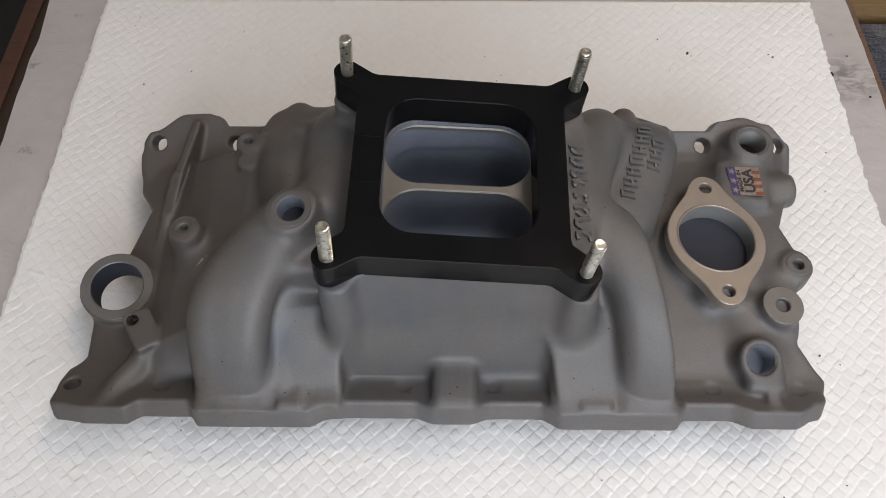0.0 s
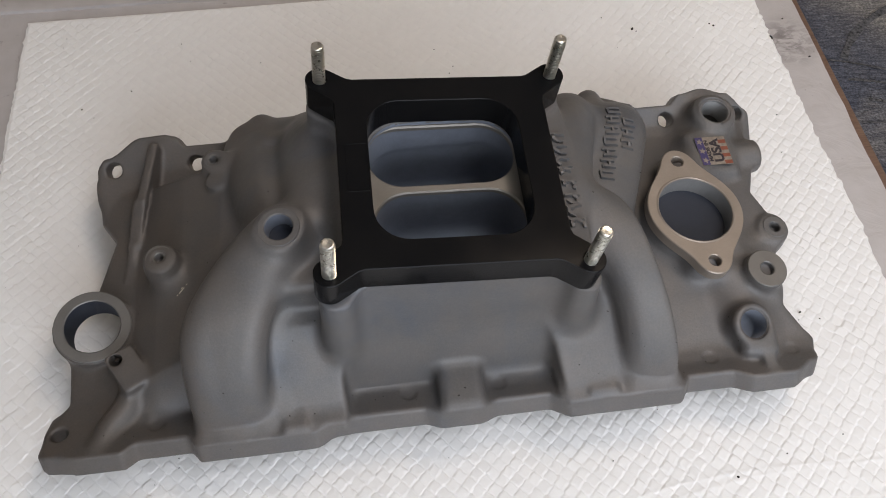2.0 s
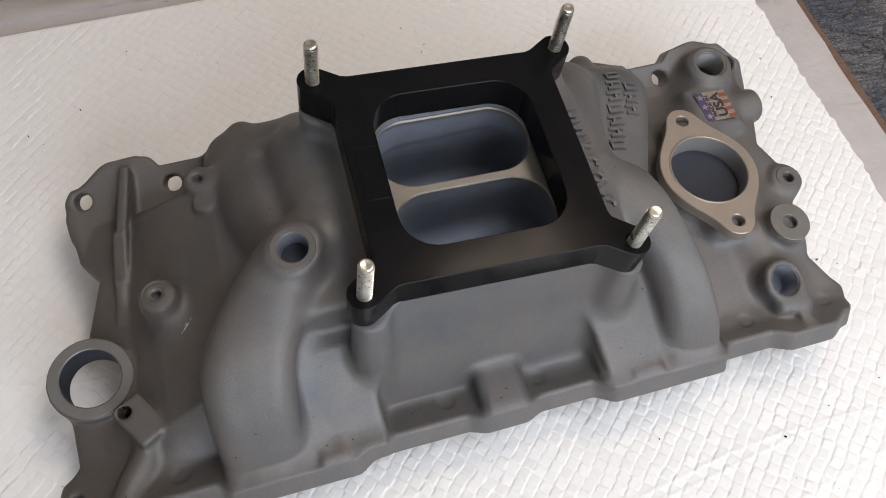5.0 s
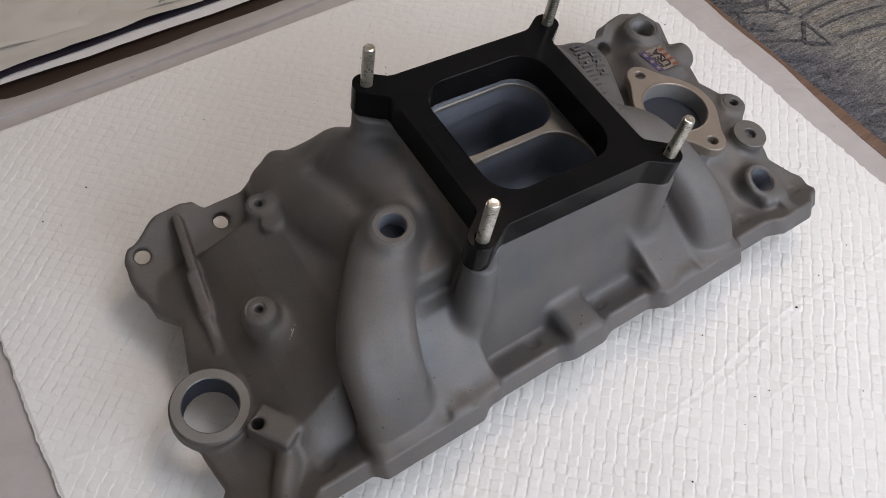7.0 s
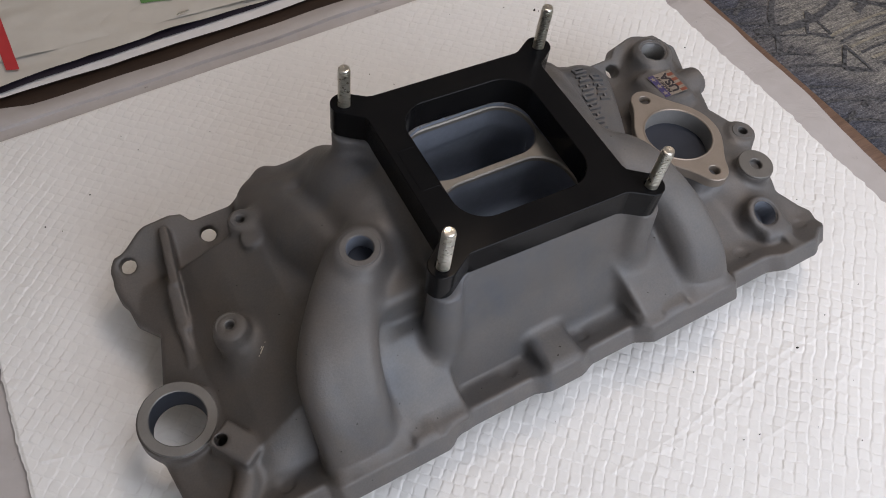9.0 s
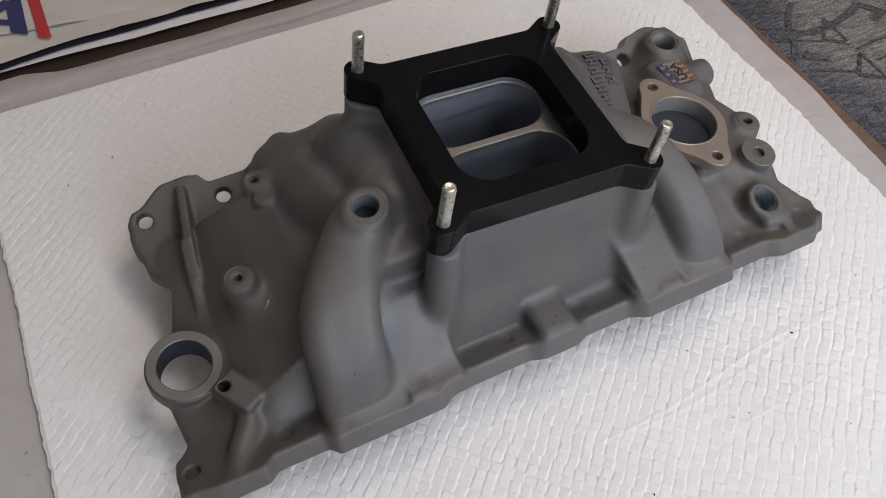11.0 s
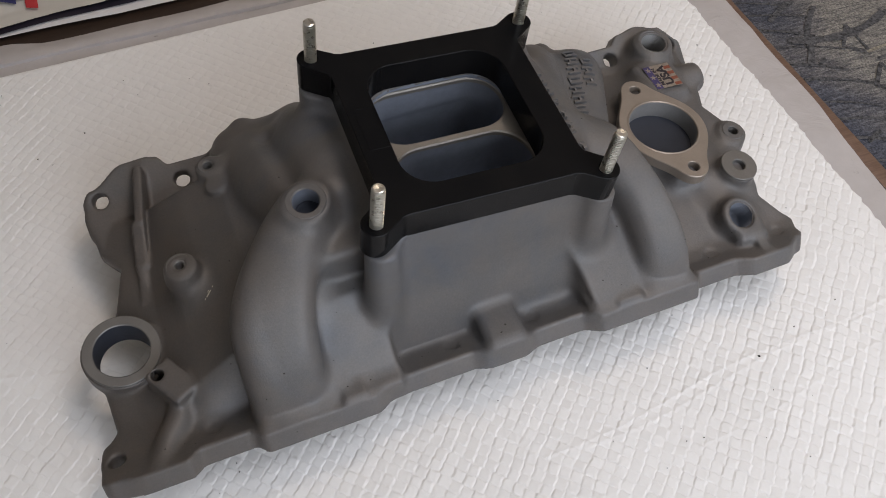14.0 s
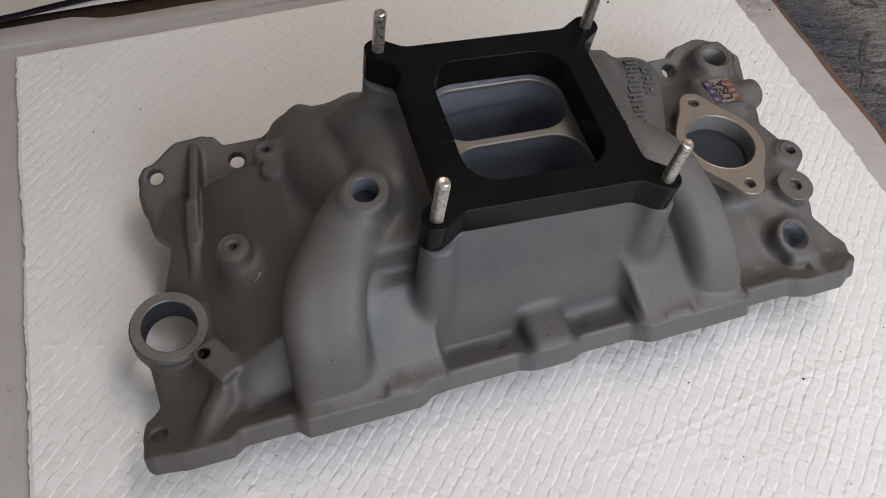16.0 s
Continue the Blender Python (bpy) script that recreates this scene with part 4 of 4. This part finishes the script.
def plenum_divider():
    """The machined ledge round the two openings of the plenum, and the bar between them."""
    slots = [rounded_rect(0.0455, 0.0216, 0.0206, 10, 0, 0.0268), rounded_rect(0.0455, 0.0243, 0.0215, 10, 0, -0.0246)]
    ob = part("plenum_divider", plate(rounded_rect(0.0485, 0.058, 0.022, 8, 0, 0.003), slots, -0.0078, -0.0034, 0.0009), LEDGE, manifold, "machined ledge between the two plenum openings")
    ob.matrix_local = pose(0, 0, PAD_Z / 1000, 0, math.degrees(math.atan(-PAD_SLOPE)), 0)


plenum_divider()


def radial_outline(fn, n=120, far=0.06):
    """Outline of a star-shaped plan figure given by its signed distance."""
    pts = []
    for i in range(n):
        a = 2 * math.pi * i / n
        lo, hi = 0.0, far
        for _ in range(30):
            mid = (lo + hi) / 2
            if fn(mid * math.cos(a), mid * math.sin(a)) < 0:
                lo = mid
            else:
                hi = mid
        pts.append((lo * math.cos(a), lo * math.sin(a)))
    return pts


def soft(a, b, k):
    h = max(k - abs(a - b), 0) / k
    return min(a, b) - h * h * k / 4


def thermostat_seat():
    d = 0.0415
    def figure(x, y):
        ear = math.hypot(x, max(abs(y) - d, 0) if abs(y) > d else 0) - 0.0102 if abs(y) <= d else math.hypot(x, abs(y) - d) - 0.0102
        return soft(math.hypot(x, y) - 0.0338, ear, 0.022)
    holes = [ring_points(0, 0, 0.0268, 56), *[ring_points(0, s * d, 0.0043, 20) for s in (1, -1)]]
    ob = part("thermostat_flange", plate(radial_outline(figure), holes, -0.005, 0.0035, 0.0006), MACH, manifold, "machined pale thermostat flange")
    ob.matrix_local = pose(0.1768, 0.006, 0.0672, -2.3, 3.4, 1.5)
    part("rim", lathe([(0.0259, 0.0030), (0.0262, 0.0037), (0.0268, 0.0040), (0.0277, 0.0036)], 56, False), MACH, ob)
    part("bore", lathe([(0.0259, 0.0031), (0.0258, -0.0100), (0.0259, -0.0128)], 56, False), SEATWALL, ob, "clean machined bore wall")


thermostat_seat()


def face_ring(name, c, axis, r_out, r_in, depth, threaded, mat, label="", inner=None):
    """A machined face round a drilled hole, with its thread going down."""
    prof = [(r_out, -0.0025), (r_out, 0.0006), (r_out - 0.0005, 0.0011), (r_in + 0.0007, 0.0011), (r_in, 0.0005)]
    z = 0.0
    while z > -depth:
        if threaded:
            prof += [(r_in + 0.0001, z - 0.0004), (r_in + 0.0006, z - 0.0009)]
            z -= 0.0014
        else:
            z -= 0.004
            prof.append((r_in, z))
    ob = part(name, lathe(prof[:5], 40, False), mat, manifold, label)
    part("thread" if threaded else "bore", lathe(prof[4:], 40, False), (inner or (RINGM if threaded else BORE_LIT)) if 0.006 < r_in < 0.012 else (INNER_SHADE if r_in > 0.012 else CAST), ob, "", not threaded)
    q = Vector(axis).to_track_quat("Z", "Y")
    ob.matrix_local = Matrix.Translation(Vector(c) / 1000) @ q.to_matrix().to_4x4()
    return ob


face_ring("distributor_seat", (-236, -24, 49.5), (0.10, -0.10, 1), 0.0245, 0.0176, 0.022, False, RINGM, "machined round distributor seat")
face_ring("boss_face", (-185, 4, 82), (0, 0, 1), 0.009, 0.0028, 0.005, True, RINGM)
face_ring("boss_face", (-150, 75, 84.5), (0, 0, 1), 0.0068, 0.0031, 0.005, True, CAST)
face_ring("vacuum_port", (-101, -16, 139), (-0.05, -0.05, 1), 0.0125, 0.0083, 0.012, False, CAST, "threaded vacuum port")
face_ring("water_port", (218, 91, 65), (0.0, -0.05, 1), 0.0138, 0.0098, 0.018, True, CAST, "threaded water port", SEATWALL)
face_ring("heater_port", (195.8, -78.4, 59.0), (0.12, -0.32, 1), 0.0102, 0.0093, 0.018, True, CAST, "threaded heater port", BORE_LIT)
face_ring("boss_face", (214, -43, 66.5), (0.05, -0.05, 1), 0.0136, 0.0046, 0.003, False, RINGM)
face_ring("boss_face", (234.5, -8, 58), (0.05, 0, 1), 0.0085, 0.0038, 0.005, True, CAST)


def surface_bar(bm, a, b, w, h):
    """A raised bar on the casting from a to b in the plan, in millimetres."""
    d = Vector((b[0] - a[0], b[1] - a[1]))
    o = Vector((-d.y, d.x)).normalized() * w / 2
    n = max(2, int(d.length / 1.5))
    prev = None
    for i in range(n + 1):
        c = Vector(a) + d * i / n
        z = top_z(c.x, c.y)
        e = 0.5 if i in (0, n) else 0.0
        ring = [bm.verts.new((p.x / 1000, p.y / 1000, q / 1000)) for p, q in
                ((c + o, z - 1.0), (c + o * 0.78, z + h - e), (c - o * 0.78, z + h - e), (c - o, z - 1.0))]
        if prev:
            for k in range(3):
                bm.faces.new((prev[k], prev[k + 1], ring[k + 1], ring[k]))
        else:
            bm.faces.new(ring)
        prev = ring
    bm.faces.new(prev[::-1])


def cast_relief():
    def letter(bars, name):
        bm = bmesh.new()
        for a, c, w, h in bars:
            surface_bar(bm, a, c, w, h)
        bmesh.ops.recalc_face_normals(bm, faces=bm.faces)
        part(name, bm, CAST, manifold)
    for row, (n, x0, y0, dx, dy, tall) in enumerate(((7, 110.5, 27.5, 2.9, 9.0, 9.5), (3, 131.5, 52, 2.6, 9.0, 8.5))):
        for i in range(n):
            x, y = x0 + dx * i, y0 + dy * i
            k = (0.6, 5.6, 3.4)[(i + row) % 3]
            letter([((x, y), (x + tall, y - 1.1), 2.3, 2.1), ((x, y + 4.8), (x + tall, y + 3.7), 2.1, 2.0), ((x + k, y), (x + k, y + 4.6), 1.9, 2.0)], "relief_bar")
    rng = random.Random(5)
    for i in range(8):
        y = -31 + 9.0 * i + rng.uniform(-0.6, 0.6)
        w, q = rng.uniform(2.4, 3.6), rng.uniform(3.6, 5.2)
        turn, arcs = rng.uniform(0, 360), rng.choice((3, 4, 4))
        bars = []
        for n in range(arcs):
            a0, a1 = radians(60 * n + turn), radians(60 * (n + 1) + turn)
            bars.append(((74.5 + q * math.cos(a0), y + w * math.sin(a0)), (74.5 + q * math.cos(a1), y + w * math.sin(a1)), 2.4, 2.6))
        lean = rng.uniform(1.0, 4.0)
        letter(bars + [((69.5, y + 2.2), (79.5, y + 2.2 + lean), 2.0, 2.4)], "emblem_relief")


cast_relief()


def chip_scratch():
    bm = bmesh.new()
    for a, c, w in (((-175.5, -18.2), (-170.5, -13.8), 0.8), ((-176.8, -18.9), (-175.2, -17.6), 0.6), ((-174, -15.6), (-171.6, -13.2), 0.5), ((-170, -13.4), (-168.8, -12.0), 0.5)):
        surface_bar(bm, a, c, w, 0.25)
    bmesh.ops.recalc_face_normals(bm, faces=bm.faces)
    part("bright_chip", bm, CHIP, manifold, "small bright bare scratch")


chip_scratch()


def text_mesh(body, size, depth=0.00008):
    cu = bpy.data.curves.new("lettering", "FONT")
    cu.body, cu.size, cu.extrude, cu.align_x, cu.align_y, cu.offset = body, size, depth, "CENTER", "CENTER", size * 0.035
    ob = bpy.data.objects.new("lettering", cu)
    scene.collection.objects.link(ob)
    dg = bpy.context.evaluated_depsgraph_get()
    me = bpy.data.meshes.new_from_object(ob.evaluated_get(dg))
    bm = bmesh.new()
    bm.from_mesh(me)
    bpy.data.objects.remove(ob)
    bpy.data.meshes.remove(me)
    return bm


def star(cx, cy, r):
    bm = bmesh.new()
    vs = []
    for i in range(10):
        a = math.pi * i / 5
        q = r if i % 2 == 0 else r * 0.42
        vs.append(bm.verts.new((cx + q * math.cos(a), cy + q * math.sin(a), 0)))
    mid = bm.verts.new((cx, cy, 0))
    for i in range(10):
        bm.faces.new((mid, vs[i], vs[(i + 1) % 10]))
    return bm


def sticker():
    st = part("sticker", box(-0.0125, -0.0125, 0, 0.0125, 0.0125, 0.0003), STWHITE, manifold, "square flag sticker reading MADE IN USA")
    top = max(top_z(x, y) + 0.07 * (x - 207.2) for x, y in ((198, 46), (216, 46), (198, 66), (216, 66), (207, 57)))
    st.matrix_local = pose(0.2072, 0.0568, top / 1000 + 0.0002, 0, 4.0, 1.0) @ Matrix.Diagonal((0.94, 0.98, 1, 1))
    part("blue_field", box(-0.0124, -0.0124, 0.0003, -0.0062, 0.0124, 0.00036), STBLUE, st, "blue field with stars")
    for y in (-0.0083, 0, 0.0083):
        part("star", moved(star(0, 0, 0.0031), pose(-0.0093, y, 0.00045)), STWHITE, st)
    for i in range(4):
        y = -0.0107 + 0.0062 * i
        part("stripe", box(0.0062, y - 0.0016, 0.0003, 0.0124, y + 0.0016, 0.00036), STRED, st)
    part("lettering", moved(text_mesh("MADE IN", 0.0046), pose(-0.0042, 0, 0.00045, 0, 0, 90) @ Matrix.Diagonal((1.05, 0.9, 1, 1))), INK, st)
    part("lettering", moved(text_mesh("USA", 0.0105), pose(0.0028, 0, 0.00045, 0, 0, 90) @ Matrix.Diagonal((1.08, 1.05, 1, 1))), INK, st)


sticker()


# ---- surroundings ----
def sofa_height(x, y):
    z = -0.15 if x < 0.78 else -0.15 - 0.4 * (x - 0.78)
    z = max(z, -0.3)
    z -= 0.05 * max(0.0, (0.47 - x) / 0.05) ** 2
    return z + 0.006 * math.sin(6 * y + 2 * x) + 0.004 * noise.noise(Vector((x * 7, y * 7, 0)))


def sofa():
    s = thing("sofa", "sofa with blue grey and beige patterned woven fabric beside the table", "sofa")
    bm = bmesh.new()
    nx, ny = 60, 100
    g = [[bm.verts.new((0.42 + 0.8 * i / nx, -0.75 + 1.214 * j / ny, sofa_height(0.42 + 0.8 * i / nx, -0.75 + 1.214 * j / ny))) for j in range(ny + 1)] for i in range(nx + 1)]
    for i in range(nx):
        for j in range(ny):
            bm.faces.new((g[i][j], g[i + 1][j], g[i + 1][j + 1], g[i][j + 1]))
    rim = [g[i][0] for i in range(nx + 1)] + [g[nx][j] for j in range(1, ny + 1)] + [g[i][ny] for i in range(nx - 1, -1, -1)] + [g[0][j] for j in range(ny - 1, 0, -1)]
    low = [bm.verts.new((v.co.x, v.co.y, -0.62)) for v in rim]
    for i in range(len(rim)):
        k = (i + 1) % len(rim)
        bm.faces.new((rim[i], low[i], low[k], rim[k]))
    part("cushion", bm, FABRIC, s)
    part("base", box(0.45, -0.72, -0.74, 1.18, 0.44, -0.6, 0.01), DARK, s)

    def band(pts, w, mat, name="woven_band"):
        bm = bmesh.new()
        prev = None
        n = len(pts)
        for i, (x, y) in enumerate(pts):
            a, b = Vector(pts[max(i - 1, 0)]), Vector(pts[min(i + 1, n - 1)])
            d = (b - a).normalized()
            o = Vector((-d.y, d.x)) * w * (0.42 + 0.16 * noise.noise(Vector((x * 50, y * 50, 3.0))))
            pair = [bm.verts.new((x + o.x * q, y + o.y * q, sofa_height(x + o.x * q, y + o.y * q) + 0.0012)) for q in (1, -1)]
            if prev:
                bm.faces.new((prev[0], prev[1], pair[1], pair[0]))
            prev = pair
        part(name, bm, mat, s)

    def dense(a, b, n=16):
        return [(a[0] + (b[0] - a[0]) * i / n, a[1] + (b[1] - a[1]) * i / n) for i in range(n + 1)]
    def bow(a, b, sag, w, mat, name="woven_band"):
        dx, dy = b[0] - a[0], b[1] - a[1]
        pts = []
        for i in range(49):
            t = i / 48
            q = sag * 4 * t * (1 - t)
            pts.append((a[0] + dx * t - dy * q, a[1] + dy * t + dx * q))
        band(pts, w, mat, name)
    for c in (((0.635, 0.236), (0.606, 0.203), (0.632, 0.183)), ((0.631, 0.164), (0.600, 0.134), (0.628, 0.114)), ((0.70, 0.045), (0.672, 0.012), (0.70, -0.008)), ((0.655, 0.37), (0.63, 0.335), (0.66, 0.32))):
        for i, w in enumerate((0.0055, 0.007, 0.004)):
            band(dense(c[i], c[(i + 1) % 3]), w, FDARK, "woven_triangle")
    bow((0.548, 0.236), (0.70, 0.243), -0.12, 0.013, FDARK)
    bow((0.70, 0.243), (0.95, 0.12), -0.12, 0.012, FDARK)
    bow((0.549, 0.275), (0.60, 0.30), 0.03, 0.009, FDARK)
    bow((0.575, 0.233), (0.619, 0.28), 0.04, 0.008, FDARK)
    bow((0.575, 0.233), (0.545, 0.188), 0.05, 0.009, FDARK)
    bow((0.52, 0.33), (0.66, 0.42), 0.12, 0.011, FDARK)
    bow((0.54, 0.0), (0.70, -0.10), 0.14, 0.011, FDARK)
    bow((0.53, -0.12), (0.68, -0.24), 0.12, 0.012, FDARK)
    for x, y, q in ((0.582, 0.079, 0.009), (0.55, 0.071, 0.007), (0.539, 0.066, 0.006), (0.565, 0.19, 0.006), (0.708, 0.212, 0.012)):
        band(dense((x - q, y - q * 0.4), (x + q, y + q * 0.4), 4), q * 1.1, FDARK, "woven_spot")
    for i in range(7):
        y = 0.185 - 0.0135 * i
        bow((0.628 + 0.004 * i, y), (0.86 - 0.01 * i, y - 0.03 - 0.006 * i), 0.07, 0.005, FBEIGE if i % 2 == 0 else FDARK)
    for i in range(16):
        y = 0.33 - 0.032 * i
        bow((0.50 + 0.012 * (i % 3), y), (0.585 + 0.02 * (i % 2), y - 0.035), 0.05, 0.0035 + 0.001 * (i % 3), FDARK)
    for i in range(9):
        bow((0.70 + 0.03 * i, 0.40 - 0.05 * i), (0.78 + 0.03 * i, 0.46 - 0.05 * i), 0.1, 0.005, FBEIGE if i % 2 else FDARK)


sofa()


def printed_bag():
    b = thing("printed_bag", "white plastic bag with blue and red print lying on the table", "bag")
    def sheet(name, x0, x1, y_lo, y_hi, z, mat, seed, amp=0.0025, nx=70, ny=24, label=""):
        bm = bmesh.new()
        g = []
        for i in range(nx + 1):
            x = x0 + (x1 - x0) * i / nx
            col = []
            for j in range(ny + 1):
                v = j / ny
                lo, hi = y_lo(x), y_hi(x)
                y = lo + (hi - lo) * v
                w = noise.noise(Vector((x * 9, y * 22, seed))) + 0.5 * noise.noise(Vector((x * 30, y * 50, seed))) - 0.8 * abs(noise.noise(Vector((x * 14 + y * 25, y * 10, seed + 3))))
                col.append(bm.verts.new((x, y, z + amp * (w + 0.6))))
            g.append(col)
        for i in range(nx):
            for j in range(ny):
                bm.faces.new((g[i][j], g[i + 1][j], g[i + 1][j + 1], g[i][j + 1]))
        return part(name, bm, mat, b, label)
    sheet("under_sheet", -0.41, 0.30, lambda x: 0.3775 + 0.0014 * math.sin(16 * x) + 0.0008 * math.sin(41 * x), lambda x: 0.402, 0.0005, STRIP, 2.0, 0.0012)
    sheet("hem", -0.41, 0.34, lambda x: 0.3880 + 0.0010 * math.sin(13 * x + 1) + 0.0006 * math.sin(37 * x) - 0.13 * max(0, -0.245 - x), lambda x: 0.400, 0.0022, HEM, 5.0, 0.0009, label="dark printed hem")
    sheet("upper_sheet", -0.412, 0.36, lambda x: 0.3925 + 0.0010 * math.sin(9 * x) + 0.0006 * math.sin(44 * x) - 0.12 * max(0, -0.245 - x), lambda x: 0.66, 0.0038, BAG, 8.0, 0.0042, 150, 90)

    sheet("top_layer", -0.41, 0.34, lambda x: 0.410 - 0.1 * (x + 0.17) + 0.0012 * math.sin(30 * x), lambda x: 0.655, 0.0062, BAG, 12.0, 0.003, 150, 90)

    def printed(corners, mat, name, label):
        """A flat printed figure with four corners, lying on the top layer."""
        bm = bmesh.new()
        p, q, r, t = (Vector(c) for c in corners)
        rows = []
        for j in range(25):
            row = []
            for i in range(9):
                c = p.lerp(q, i / 8).lerp(t.lerp(r, i / 8), j / 24)
                w = noise.noise(Vector((c.x * 9, c.y * 22, 12.0))) + 0.5 * noise.noise(Vector((c.x * 30, c.y * 50, 12.0))) - 0.8 * abs(noise.noise(Vector((c.x * 14 + c.y * 25, c.y * 10, 15.0))))
                row.append(bm.verts.new((c.x, c.y, 0.0062 + 0.003 * (w + 0.6) + 0.0010)))
            rows.append(row)
        for a, c in zip(rows, rows[1:]):
            for i in range(8):
                bm.faces.new((a[i], a[i + 1], c[i + 1], c[i]))
        part(name, bm, mat, b, label)

    def slanted(left, up):
        """A place on the print, in millimetres to the left of and above the foot of its figure."""
        return (-0.277 + (-0.86 * left + 0.5 * up) / 1000, 0.413 + (0.5 * left + 0.86 * up) / 1000)
    # Small metal bar stands in for a torn chip in the bag.
    part("torn_chip", moved(box(-0.006, -0.0008, 0, 0.006, 0.0008, 0.0012, 0.0004), pose(-0.101, 0.4045, 0.0105, 0, 0, 8)), ZINC, b, "small metal bar in place of a torn chip")
    printed(((-0.269, 0.405), (-0.258, 0.400), (-0.2585, 0.52), (-0.2695, 0.525)), RED, "red_bar", "slanted red printed bar")
    for name, quad in (("blue_stroke", ((0, 0), (17, 0), (44, 50), (27, 50))), ("blue_stroke", ((54, 0), (71, 0), (44, 50), (27, 50))), ("blue_crossbar", ((12, 10), (60, 10), (54, 19), (18, 19)))):
        printed([slanted(*c) for c in quad], BLUE, name, "dark blue printed stroke")
    printed(((-0.132, 0.4405), (-0.104, 0.43), (-0.104, 0.48), (-0.132, 0.48)), GREEN, "green_shape", "green printed shape")


printed_bag()

chest = thing("wooden_chest", "ochre wooden chest top beyond the sofa corner", "chest")
part("lid", box(0.44, 0.487, -0.20, 1.2, 1.1, -0.16, 0.006), OCHRE, chest)
part("body", box(0.46, 0.50, -0.74, 1.18, 1.08, -0.20, 0.004), DARK, chest)


def crumbs():
    """Dirt specks that lie on the pad and its border."""
    rng = random.Random(11)
    spots = [(0.211, 0.255, 2.2), (0.214, 0.252, 1.2), (0.285, 0.254, 1.8), (0.288, 0.251, 2.0), (0.338, 0.231, 3.2), (0.357, 0.254, 1.6), (0.365, 0.204, 1.8),
             (0.186, 0.273, 1.0), (0.025, 0.250, 1.2), (0.261, -0.046, 1.6), (0.258, -0.052, 0.9), (0.176, -0.158, 2.0), (0.012, -0.215, 1.4), (0.035, 0.22, 1.2), (0.257, -0.139, 1.1),
             (0.214, -0.147, 1.2), (0.096, -0.137, 1.0), (0.106, -0.196, 1.1), (-0.241, 0.23, 1.2), (-0.281, 0.214, 1.1), (-0.13, 0.251, 0.9), (0.31, 0.14, 1.0), (0.30, 0.10, 0.9)]
    spots += [(rng.uniform(-0.33, 0.33), rng.uniform(-0.25, 0.31), rng.uniform(0.4, 0.9)) for _ in range(70)]
    bm = bmesh.new()
    for x, y, mm in spots:
        r = mm * 0.0006
        m = Matrix.LocRotScale((x, y, 0.0018 if x < 0.338 else 0.0006), Euler((rng.random() * 3, rng.random() * 3, rng.random() * 3)), (r * rng.uniform(0.7, 1.6), r, r * 0.7))
        bmesh.ops.create_icosphere(bm, subdivisions=1, radius=1, matrix=m)
    for _ in range(46):
        x, y = rng.uniform(-240, 225), rng.choice((rng.uniform(-104, -86), rng.uniform(-90, 60)))
        if abs(x) < 85 and y > -80 or math.hypot(x + 236, y + 24) < 30 or math.hypot(x - 177, y - 6) < 40:
            continue
        r = rng.uniform(0.00025, 0.0006)
        place = BASE @ Vector((x / 1000, y / 1000, top_z(x, y) / 1000))
        bmesh.ops.create_icosphere(bm, subdivisions=1, radius=1, matrix=Matrix.LocRotScale(place, Euler((0, 0, rng.random() * 3)), (r * rng.uniform(0.8, 2.0), r, r * 0.5)))
    ob = mesh_object("crumbs", bm, DIRT, None, "", True)
    tagged(ob, "scattered dark dirt specks on the pad and casting", "dirt", kind="stuff")


crumbs()
